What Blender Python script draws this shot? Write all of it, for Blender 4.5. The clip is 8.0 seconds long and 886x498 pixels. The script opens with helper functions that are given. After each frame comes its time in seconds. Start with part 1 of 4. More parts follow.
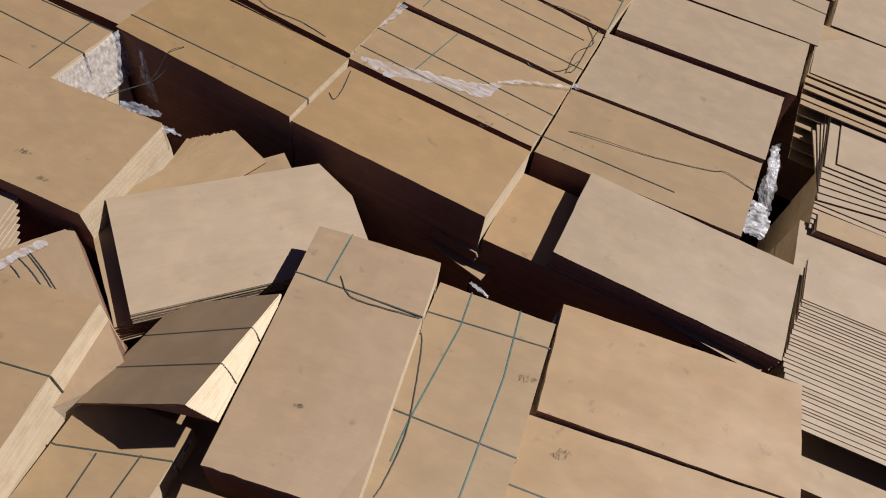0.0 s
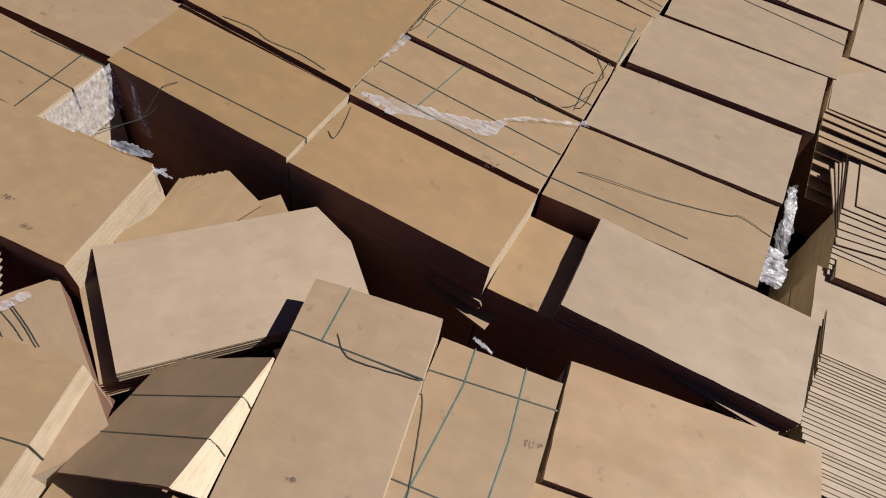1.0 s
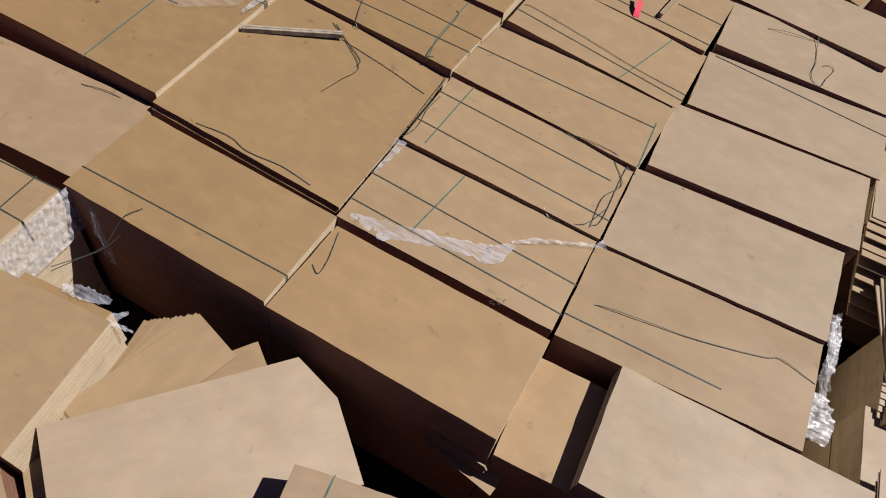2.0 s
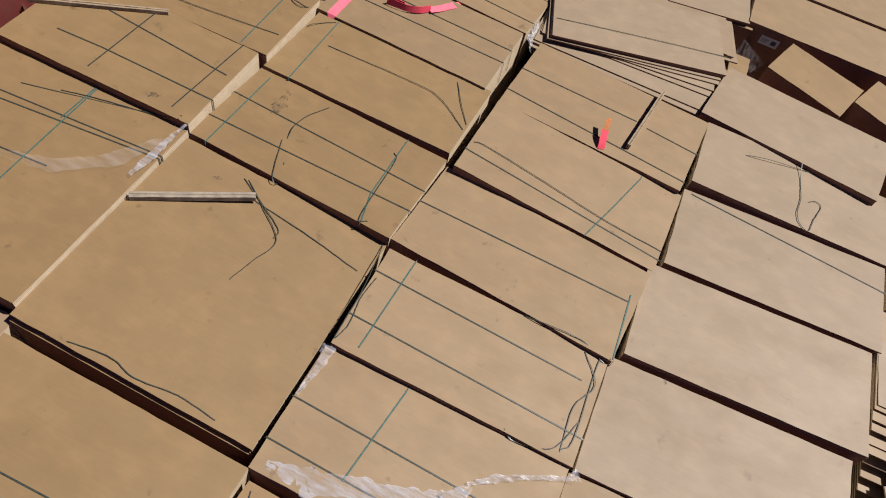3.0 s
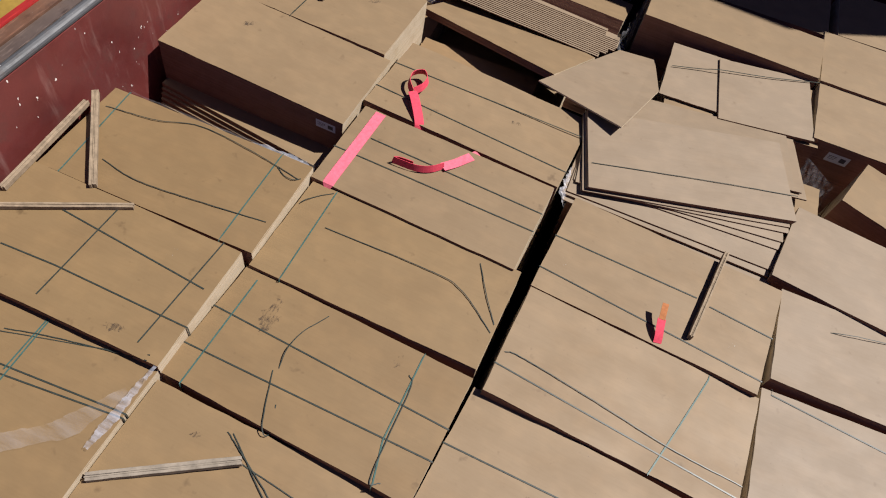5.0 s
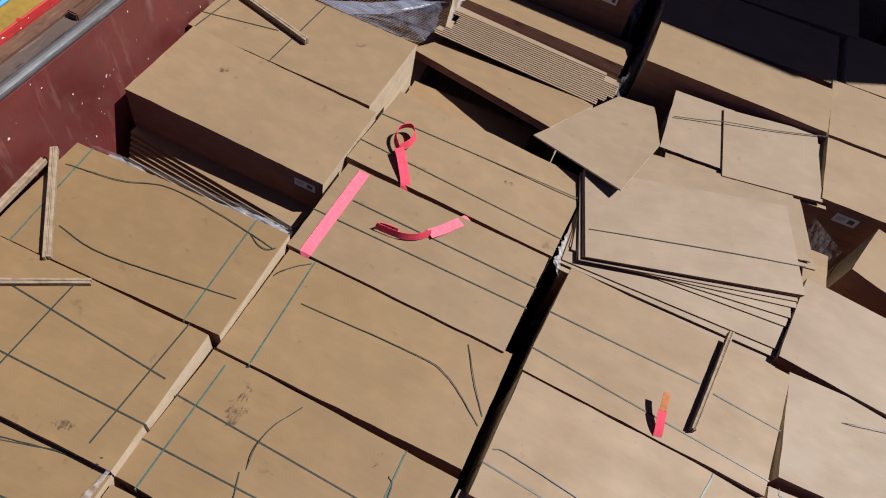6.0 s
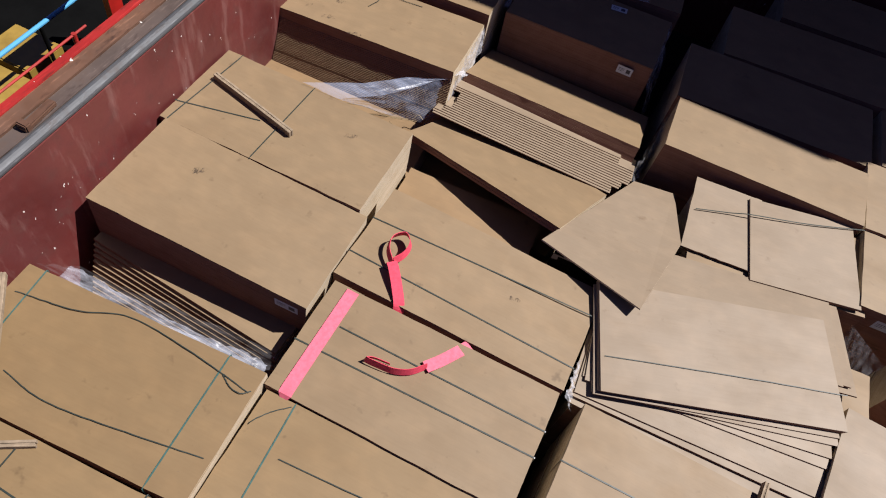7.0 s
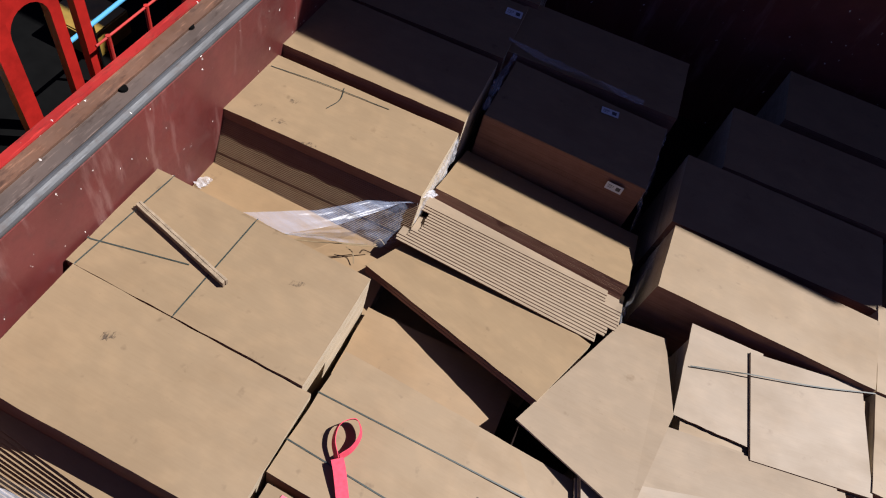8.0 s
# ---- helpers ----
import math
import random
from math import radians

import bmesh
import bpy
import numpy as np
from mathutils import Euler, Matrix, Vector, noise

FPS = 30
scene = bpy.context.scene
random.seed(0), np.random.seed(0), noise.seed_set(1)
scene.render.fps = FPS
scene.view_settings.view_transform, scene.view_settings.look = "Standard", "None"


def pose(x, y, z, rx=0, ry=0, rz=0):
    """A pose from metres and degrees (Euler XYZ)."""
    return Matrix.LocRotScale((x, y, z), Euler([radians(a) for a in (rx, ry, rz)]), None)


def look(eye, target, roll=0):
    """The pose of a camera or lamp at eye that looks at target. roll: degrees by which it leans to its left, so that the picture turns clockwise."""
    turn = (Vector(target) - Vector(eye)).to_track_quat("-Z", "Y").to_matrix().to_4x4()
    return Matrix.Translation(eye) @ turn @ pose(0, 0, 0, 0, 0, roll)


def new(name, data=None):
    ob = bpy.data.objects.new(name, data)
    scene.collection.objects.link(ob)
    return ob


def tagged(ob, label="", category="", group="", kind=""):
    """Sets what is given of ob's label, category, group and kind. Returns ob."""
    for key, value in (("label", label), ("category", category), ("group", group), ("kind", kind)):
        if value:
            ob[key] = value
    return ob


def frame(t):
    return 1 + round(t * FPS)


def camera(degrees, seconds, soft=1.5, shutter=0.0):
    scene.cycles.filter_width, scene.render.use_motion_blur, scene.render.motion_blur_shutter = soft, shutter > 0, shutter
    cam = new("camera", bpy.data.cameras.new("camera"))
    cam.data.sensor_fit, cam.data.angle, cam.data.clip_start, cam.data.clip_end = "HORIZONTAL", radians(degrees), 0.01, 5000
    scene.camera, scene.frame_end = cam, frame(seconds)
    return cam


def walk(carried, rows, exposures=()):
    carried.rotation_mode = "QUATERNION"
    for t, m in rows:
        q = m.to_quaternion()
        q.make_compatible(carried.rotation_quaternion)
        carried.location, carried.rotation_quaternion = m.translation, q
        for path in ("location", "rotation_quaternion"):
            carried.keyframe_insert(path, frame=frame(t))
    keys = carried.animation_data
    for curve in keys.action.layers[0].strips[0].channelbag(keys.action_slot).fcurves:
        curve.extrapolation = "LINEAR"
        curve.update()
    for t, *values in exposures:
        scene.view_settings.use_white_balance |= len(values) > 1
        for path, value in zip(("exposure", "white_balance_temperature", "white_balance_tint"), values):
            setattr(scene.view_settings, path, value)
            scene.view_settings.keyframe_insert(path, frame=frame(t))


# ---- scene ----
cam = camera(65.1, 8.0, soft=1.1)
PATH = [
    (0, (2.157, 0.538, 8.126), (1.819, 1.604, 6.468), 13.9),
    (0.5, (2.081, 0.667, 8.13), (1.735, 1.725, 6.468), 13.9),
    (1, (1.848, 1.084, 8.139), (1.505, 2.144, 6.478), 14.1),
    (1.2, (1.707, 1.33, 8.148), (1.325, 2.367, 6.481), 11.1),
    (2.3, (0.711, 3.235, 8.197), (0.393, 4.305, 6.538), 15.5),
    (2.5, (0.496, 3.689, 8.207), (0.229, 4.777, 6.55), 15.8),
    (3, (-0.14, 4.954, 8.232), (-0.359, 6.057, 6.578), 17.8),
    (3.5, (-0.799, 6.265, 8.291), (-1.049, 7.351, 6.631), 12.5),
    (4, (-1.168, 6.862, 8.236), (-1.427, 7.958, 6.583), 12.8),
    (4.5, (-1.234, 7.079, 8.245), (-1.479, 8.185, 6.597), 14.3),
    (4.7, (-1.255, 7.156, 8.26), (-1.53, 8.243, 6.604), 12.5),
    (5.8, (-1.653, 7.993, 8.284), (-1.871, 9.088, 6.625), 16.4),
    (6, (-1.71, 8.213, 8.271), (-1.945, 9.305, 6.612), 15.3),
    (6.5, (-1.977, 8.838, 8.261), (-2.232, 9.925, 6.602), 14.2),
    (7, (-2.307, 9.594, 8.267), (-2.55, 10.688, 6.61), 15.1),
    (7.5, (-2.688, 10.506, 8.309), (-2.876, 11.617, 6.656), 18.8),
    (8, (-3.111, 11.517, 8.295), (-3.274, 12.627, 6.639), 20.4),
]
walk(cam, [(t, look(eye, target, roll)) for t, eye, target, roll in PATH], [(0, 0.70, 6400, 12), (2.5, 0.76, 6480, 12), (4, 0.64, 6440, 12), (4.7, 0.68, 6350, 12), (6.5, 0.75, 6200, 13), (8, 0.95, 6050, 13)])

# ---- light ----
SUN_AZ, SUN_EL = 30.0, 56.5          # from +x towards +y, above the horizon
world = bpy.data.worlds.new("sky")
scene.world = world
world.use_nodes = True
wt = world.node_tree
wt.nodes.clear()
sky = wt.nodes.new("ShaderNodeTexSky")
sky.sky_type = "NISHITA"
sky.sun_disc = False
sky.sun_elevation = radians(SUN_EL)
sky.ozone_density = 4.0
sky.sun_rotation = radians(90 - SUN_AZ)
bg = wt.nodes.new("ShaderNodeBackground")
bg.inputs["Strength"].default_value = 0.019
wo = wt.nodes.new("ShaderNodeOutputWorld")
tint = wt.nodes.new("ShaderNodeMix")
tint.data_type, tint.blend_type = "RGBA", "MULTIPLY"
tint.inputs[0].default_value = 1.0
tint.inputs[7].default_value = (0.98, 0.84, 1.32, 1)
wt.links.new(sky.outputs[0], tint.inputs[6])
wt.links.new(tint.outputs[2], bg.inputs[0])
wt.links.new(bg.outputs[0], wo.inputs[0])
sun_data = bpy.data.lights.new("sun", "SUN")
sun_data.energy, sun_data.angle, sun_data.color = 5.0, radians(0.25), (1.0, 0.95, 0.87)
sun = new("sun", sun_data)
sv = Vector((math.cos(radians(SUN_EL)) * math.cos(radians(SUN_AZ)), math.cos(radians(SUN_EL)) * math.sin(radians(SUN_AZ)), math.sin(radians(SUN_EL))))
sun.matrix_world = look(sv * 40, (0, 0, 0))


# ---- materials ----
def mat(name):
    m = bpy.data.materials.new(name)
    m.use_nodes = True
    nt = m.node_tree
    return m, nt, nt.nodes["Principled BSDF"]


def node(nt, kind, **props):
    n = nt.nodes.new(kind)
    for k, v in props.items():
        if k in n.inputs:
            n.inputs[k].default_value = v
    return n


def noise_at(nt, vec, scale, detail=4.0, rough=0.55):
    n = node(nt, "ShaderNodeTexNoise", Scale=scale, Detail=detail, Roughness=rough)
    nt.links.new(vec, n.inputs["Vector"])
    return n.outputs["Fac"]


def ramp(nt, fac, stops):
    r = nt.nodes.new("ShaderNodeValToRGB")
    while len(r.color_ramp.elements) < len(stops):
        r.color_ramp.elements.new(0.5)
    for e, (p, c) in zip(r.color_ramp.elements, stops):
        e.position = p
        e.color = (*c, 1) if len(c) == 3 else c
    nt.links.new(fac, r.inputs[0])
    return r.outputs[0]


def mix(nt, a, b, fac, mode="MIX"):
    m = nt.nodes.new("ShaderNodeMix")
    m.data_type, m.blend_type = "RGBA", mode
    for sock, v in ((m.inputs[0], fac), (m.inputs[6], a), (m.inputs[7], b)):
        if hasattr(v, "is_linked"):
            nt.links.new(v, sock)
        else:
            sock.default_value = v if isinstance(v, float) else (*v, 1)
    return m.outputs[2]


def coords(nt, sx=1.0, sy=1.0, sz=1.0, shift=True):
    """Object coordinates, stretched, and shifted at random from thing to thing."""
    tc = nt.nodes.new("ShaderNodeTexCoord")
    mp = nt.nodes.new("ShaderNodeMapping")
    mp.inputs["Scale"].default_value = (sx, sy, sz)
    nt.links.new(tc.outputs["Object"], mp.inputs["Vector"])
    if shift:
        oi = nt.nodes.new("ShaderNodeObjectInfo")
        mul = nt.nodes.new("ShaderNodeMath")
        mul.operation = "MULTIPLY"
        mul.inputs[1].default_value = 37.0
        nt.links.new(oi.outputs["Random"], mul.inputs[0])
        nt.links.new(mul.outputs[0], mp.inputs["Location"])
    return mp.outputs[0]


def bump(nt, bsdf, height, strength, dist):
    b = node(nt, "ShaderNodeBump", Strength=strength, Distance=dist)
    nt.links.new(height, b.inputs["Height"])
    nt.links.new(b.outputs[0], bsdf.inputs["Normal"])


def plywood_face(name, c1, c2, dirt=0.55, ior=1.5):
    m, nt, b = mat(name)
    oi = nt.nodes.new("ShaderNodeObjectInfo")
    base = mix(nt, c1, c2, oi.outputs["Random"])
    cloud = noise_at(nt, coords(nt, 1.0, 1.6, 1.0), 1.3, 5.0)
    base = mix(nt, base, mix(nt, base, (0.80, 0.76, 0.70), 1.0, "MULTIPLY"), ramp(nt, cloud, [(0.42, (0, 0, 0)), (0.80, (0.7, 0.7, 0.7))]))
    grain = noise_at(nt, coords(nt, 1.2, 17.0, 10.0), 3.0, 6.0, 0.65)
    base = mix(nt, base, mix(nt, base, (0.955, 0.945, 0.93), 1.0, "MULTIPLY"), ramp(nt, grain, [(0.42, (0, 0, 0)), (0.66, (1, 1, 1))]))
    patch = noise_at(nt, coords(nt, 1.0, 1.3, 1.0), 4.2, 4.0, 0.5)
    base = mix(nt, base, mix(nt, base, (1.10, 1.09, 1.08), 1.0, "MULTIPLY"), ramp(nt, patch, [(0.45, (0, 0, 0)), (0.68, (1, 1, 1))]))
    spot = noise_at(nt, coords(nt), 5.5, 3.0, 0.6)
    base = mix(nt, base, mix(nt, base, (dirt, dirt * 0.93, dirt * 0.86), 1.0, "MULTIPLY"), ramp(nt, spot, [(0.66, (0, 0, 0)), (0.78, (0.75, 0.75, 0.75))]))
    fleck = noise_at(nt, coords(nt), 42.0, 2.0, 0.5)
    base = mix(nt, base, (0.10, 0.065, 0.045), ramp(nt, fleck, [(0.745, (0, 0, 0)), (0.80, (0.55, 0.55, 0.55))]))
    nt.links.new(base, b.inputs["Base Color"])
    rg = ramp(nt, cloud, [(0.3, (0.56, 0.56, 0.56)), (0.7, (0.66, 0.66, 0.66))])
    nt.links.new(rg, b.inputs["Roughness"])
    b.inputs["Specular IOR Level"].default_value = 0.45
    b.inputs["IOR"].default_value = ior
    bump(nt, b, grain, 0.05, 0.002)
    return m


PLY = plywood_face("plywood_face", (0.180, 0.123, 0.067), (0.195, 0.134, 0.074))
PLY_ORANGE = plywood_face("plywood_face_orange", (0.192, 0.122, 0.059), (0.204, 0.132, 0.065), 0.55)
PLY_PALE = plywood_face("plywood_face_pale", (0.197, 0.148, 0.100), (0.209, 0.158, 0.108), 0.7)
PLY_TAN = plywood_face("plywood_face_yellowish", (0.163, 0.104, 0.047), (0.174, 0.113, 0.052), 0.55)
PLY_PINK = plywood_face("plywood_face_rosy", (0.181, 0.126, 0.078), (0.195, 0.138, 0.086))


def plywood_edge(name, tones):
    m, nt, b = mat(name)
    geo = nt.nodes.new("ShaderNodeNewGeometry")
    rnd = geo.outputs["Random Per Island"]
    base = ramp(nt, rnd, [(k / 2, c) for k, c in enumerate(tones)])
    plies = noise_at(nt, coords(nt, 1.0, 1.0, 330.0), 1.0, 2.0, 0.5)
    base = mix(nt, base, mix(nt, base, (0.90, 0.865, 0.82), 1.0, "MULTIPLY"), ramp(nt, plies, [(0.4, (0, 0, 0)), (0.6, (1, 1, 1))]))
    blot = noise_at(nt, coords(nt), 6.0, 4.0)
    base = mix(nt, base, mix(nt, base, (0.88, 0.85, 0.81), 1.0, "MULTIPLY"), ramp(nt, blot, [(0.45, (0, 0, 0)), (0.7, (1, 1, 1))]))
    nt.links.new(base, b.inputs["Base Color"])
    b.inputs["Roughness"].default_value = 0.8
    b.inputs["Specular IOR Level"].default_value = 0.2
    bump(nt, b, plies, 0.12, 0.002)
    return m


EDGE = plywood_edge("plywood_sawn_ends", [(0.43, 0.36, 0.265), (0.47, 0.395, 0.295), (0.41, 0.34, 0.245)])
# Long edges are darker red-brown, with the shade of the south sides put in.
EDGE_SHADE = plywood_edge("plywood_long_edges_shade", [(0.190, 0.096, 0.069), (0.215, 0.110, 0.078), (0.168, 0.085, 0.061)])


def plain(name, c, rough, metal=0.0, var=0.25, scale=9.0, spec=0.5):
    m, nt, b = mat(name)
    f = noise_at(nt, coords(nt), scale, 5.0, 0.6)
    k = 1.0 - var
    base = mix(nt, c, tuple(v * k for v in c), ramp(nt, f, [(0.35, (0, 0, 0)), (0.7, (1, 1, 1))]))
    nt.links.new(base, b.inputs["Base Color"])
    b.inputs["Roughness"].default_value = rough
    b.inputs["Metallic"].default_value = metal
    b.inputs["Specular IOR Level"].default_value = spec
    bump(nt, b, f, 0.15, 0.003)
    return m


STRAP = plain("strap_dark", (0.028, 0.036, 0.030), 0.42, 0.0, 0.4, 20)
STRAP_STRAW = plain("straw_strap", (0.16, 0.11, 0.05), 0.6)
STRAP_G = plain("strap_teal", (0.042, 0.098, 0.088), 0.4, 0.0, 0.35, 20)
PINK = plain("webbing_pink", (0.62, 0.06, 0.10), 0.75, 0.0, 0.25, 30, 0.2)
PINK_PALE = plain("webbing_pink_faded", (0.66, 0.135, 0.19), 0.75, 0.0, 0.25, 24, 0.2)
ORANGE = plain("webbing_orange", (0.40, 0.15, 0.055), 0.75, 0.0, 0.3, 24, 0.2)
BATTEN = plain("batten_wood", (0.27, 0.205, 0.14), 0.8, 0.0, 0.4, 14, 0.2)
BATTEN_GREY = plain("batten_weathered", (0.26, 0.22, 0.175), 0.85, 0.0, 0.45, 10, 0.2)
YELLOW = plain("paint_yellow", (0.26, 0.165, 0.03), 0.5, 0.0, 0.35, 4)
RED = plain("paint_red", (0.36, 0.014, 0.01), 0.42, 0.0, 0.3, 6)
BLUE = plain("hose_blue", (0.08, 0.30, 0.52), 0.35, 0.0, 0.1, 6)
# Even near-black colour, also used on the plugs and pole supports.
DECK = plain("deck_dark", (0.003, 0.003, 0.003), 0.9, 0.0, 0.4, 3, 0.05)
PAPER = plain("paper_label", (0.52, 0.54, 0.58), 0.6, 0.0, 0.1, 9)
INK = plain("label_print", (0.05, 0.05, 0.06), 0.6, 0.0, 0.1, 9)
FLOOR = plain("steel_floor", (0.016, 0.010, 0.009), 0.9, 0.0, 0.4, 2, 0.05)


def hull_paint(name, red, rust, chips=0.68, streaks=True):
    m, nt, b = mat(name)
    v = coords(nt, shift=False)
    big = noise_at(nt, v, 0.9, 6.0, 0.6)
    base = mix(nt, red, tuple(c * 0.62 for c in red), ramp(nt, big, [(0.35, (0, 0, 0)), (0.65, (1, 1, 1))]))
    mid = noise_at(nt, v, 4.0, 6.0, 0.65)
    base = mix(nt, base, rust, ramp(nt, mid, [(0.55, (0, 0, 0)), (0.75, (0.8, 0.8, 0.8))]))
    if streaks:
        st = noise_at(nt, coords(nt, 2.0, 2.0, 0.30, False), 2.2, 6.0, 0.65)
        base = mix(nt, base, (0.30, 0.17, 0.15), ramp(nt, st, [(0.56, (0, 0, 0)), (0.78, (0.55, 0.55, 0.55))]))
    else:
        sc = noise_at(nt, coords(nt, 9.0, 0.7, 9.0, False), 4.0, 6.0, 0.7)
        base = mix(nt, base, tuple(min(0.5, c * 1.7) for c in red), ramp(nt, sc, [(0.56, (0, 0, 0)), (0.68, (0.9, 0.9, 0.9))]))
        sd = noise_at(nt, coords(nt, 5.0, 1.2, 5.0, False), 3.0, 6.0, 0.7)
        base = mix(nt, base, tuple(c * 0.35 for c in rust), ramp(nt, sd, [(0.55, (0, 0, 0)), (0.70, (0.8, 0.8, 0.8))]))
    ch = noise_at(nt, coords(nt, 1.0, 1.3, 0.8, False), 13.0, 2.0, 0.5)
    base = mix(nt, base, (0.66, 0.60, 0.56), ramp(nt, ch, [(chips, (0, 0, 0)), (chips + 0.02, (1, 1, 1))]))
    nt.links.new(base, b.inputs["Base Color"])
    nt.links.new(ramp(nt, mid, [(0.3, (0.38, 0.38, 0.38)), (0.7, (0.7, 0.7, 0.7))]), b.inputs["Roughness"])
    bump(nt, b, mid, 0.25, 0.006)
    return m


HULL = hull_paint("hull_paint", (0.128, 0.026, 0.023), (0.085, 0.026, 0.020), 0.735)
COAMING = hull_paint("coaming_steel", (0.078, 0.080, 0.086), (0.070, 0.050, 0.042), 0.76, False)
COAMING_BROWN = hull_paint("coaming_brown", (0.092, 0.066, 0.055), (0.075, 0.043, 0.030), 0.745, False)
COAMING_RUST = hull_paint("coaming_rust", (0.120, 0.058, 0.034), (0.085, 0.036, 0.020), 0.735, False)
COAMING_RED = hull_paint("coaming_red", (0.36, 0.02, 0.015), (0.15, 0.04, 0.02), 0.72, False)


def film_material(name, low, high, tint, scale=5.0):
    m, nt, b = mat(name)
    out = nt.nodes["Material Output"]
    b.inputs["Base Color"].default_value = (*tint, 1)
    b.inputs["Roughness"].default_value = 0.28
    clear = nt.nodes.new("ShaderNodeBsdfTransparent")
    v = coords(nt, 1.0, 5.0, 3.0)
    f = noise_at(nt, v, scale, 5.0, 0.65)
    r = ramp(nt, f, [(0.35, (low, low, low)), (0.68, (high, high, high))])
    ms = nt.nodes.new("ShaderNodeMixShader")
    nt.links.new(r, ms.inputs[0])
    nt.links.new(clear.outputs[0], ms.inputs[1])
    nt.links.new(b.outputs[0], ms.inputs[2])
    nt.links.new(ms.outputs[0], out.inputs["Surface"])
    bump(nt, b, f, 0.4, 0.015)
    return m


FILM = film_material("stretch_film", 0.10, 0.62, (0.58, 0.58, 0.62))
FILM_DARK = film_material("stretch_film_thin", 0.02, 0.26, (0.58, 0.58, 0.62))
FILM_MILKY = film_material("stretch_film_milky", 0.08, 0.42, (0.58, 0.58, 0.62), 1.6)
# FILM_SHEER, FILM_HEM: the sky's reflection is put into the blue tint.
FILM_SHEER = film_material("stretch_film_sheer", 0.05, 0.22, (0.40, 0.46, 0.62), 1.4)
FILM_FAINT = film_material("stretch_film_faint", 0.01, 0.13, (0.56, 0.56, 0.60), 1.6)
FILM_TORN = film_material("stretch_film_torn", 0.06, 0.44, (0.50, 0.52, 0.60), 4.0)
FILM_PIT = film_material("stretch_film_wrinkled", 0.0, 0.10, (0.56, 0.55, 0.58), 2.2)
FILM_HEM = film_material("stretch_film_folded", 0.10, 0.34, (0.40, 0.46, 0.62), 1.2)


# ---- builders ----
def part(name, bm, material, parent, label=""):
    """One mesh object under a thing, from a bmesh in world coordinates."""
    bm.transform(PLACES[parent.name].inverted())
    me = bpy.data.meshes.new(name)
    bm.to_mesh(me)
    bm.free()
    for mt in material if isinstance(material, (list, tuple)) else [material]:
        me.materials.append(mt)
    ob = new(name, me)
    ob.parent = parent
    PLACES[ob.name] = PLACES[parent.name]
    if label:
        ob["label"] = label
    return ob


PLACES = {}


def thing(name, m, label, category, group="", kind=""):
    ob = new(name)
    ob.matrix_world = m
    ob.empty_display_size = 0.1
    PLACES[ob.name] = m
    return tagged(ob, label, category, group, kind)


def solo(name, bm, material, label, category, group="", kind=""):
    """A thing that is one mesh, with its origin at its base."""
    lo = Vector((min(v.co.x for v in bm.verts) + max(v.co.x for v in bm.verts), min(v.co.y for v in bm.verts) + max(v.co.y for v in bm.verts), 2 * min(v.co.z for v in bm.verts))) / 2
    bm.transform(Matrix.Translation(-lo))
    me = bpy.data.meshes.new(name)
    bm.to_mesh(me)
    bm.free()
    for mt in material if isinstance(material, (list, tuple)) else [material]:
        me.materials.append(mt)
    ob = new(name, me)
    ob.location = lo
    return tagged(ob, label, category, group, kind)


def box(bm, m, sx, sy, sz, mi=0, side=None, ends=False):
    """A box with its base centre at m; side: material of its upright faces (the next one for the long ones)."""
    co = [(-sx / 2, -sy / 2, 0), (sx / 2, -sy / 2, 0), (sx / 2, sy / 2, 0), (-sx / 2, sy / 2, 0)]
    lo = [bm.verts.new(m @ Vector(c)) for c in co]
    hi = [bm.verts.new(m @ Vector((c[0], c[1], sz))) for c in co]
    fs = [bm.faces.new(lo[::-1]), bm.faces.new(hi)]
    for f in fs:
        f.material_index = mi
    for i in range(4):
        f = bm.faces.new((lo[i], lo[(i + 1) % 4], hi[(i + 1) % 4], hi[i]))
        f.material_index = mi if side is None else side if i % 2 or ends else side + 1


def sheet_bm(m, L, W, T=0.018, lift=(0, 0, 0, 0), sag=0.0, wear=0.004, seed=0, nx=14, ny=8):
    """A board with a slightly worn outline; lift: metres by which the corners SW, SE, NE, NW are bent up."""
    bm = bmesh.new()
    r = random.Random(seed)
    top, bot = {}, {}
    for i in range(nx + 1):
        for j in range(ny + 1):
            u, v = i / nx, j / ny
            x, y = (u - 0.5) * L, (v - 0.5) * W
            if i in (0, nx):
                x += r.uniform(-wear, wear)
            if j in (0, ny):
                y += r.uniform(-wear, wear)
            a, b = max(0, 1 - u * 2.2), max(0, u * 2.2 - 1.2)
            c, d = max(0, 1 - v * 1.6), max(0, v * 1.6 - 0.6)
            z = (lift[0] * a * c + lift[1] * b * c + lift[2] * b * d + lift[3] * a * d) - sag * math.sin(math.pi * u) * (1 - v)
            top[i, j] = bm.verts.new(m @ Vector((x, y, z)))
            bot[i, j] = bm.verts.new(m @ Vector((x, y, z - T)))
    for i in range(nx):
        for j in range(ny):
            bm.faces.new((top[i, j], top[i + 1, j], top[i + 1, j + 1], top[i, j + 1]))
            bm.faces.new((bot[i, j], bot[i, j + 1], bot[i + 1, j + 1], bot[i + 1, j]))
    rim = [(i, 0) for i in range(nx)] + [(nx, j) for j in range(ny)] + [(i, ny) for i in range(nx, 0, -1)] + [(0, j) for j in range(ny, 0, -1)]
    for a, b in zip(rim, rim[1:] + rim[:1]):
        f = bm.faces.new((bot[a], bot[b], top[b], top[a]))
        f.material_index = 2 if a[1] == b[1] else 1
    return bm


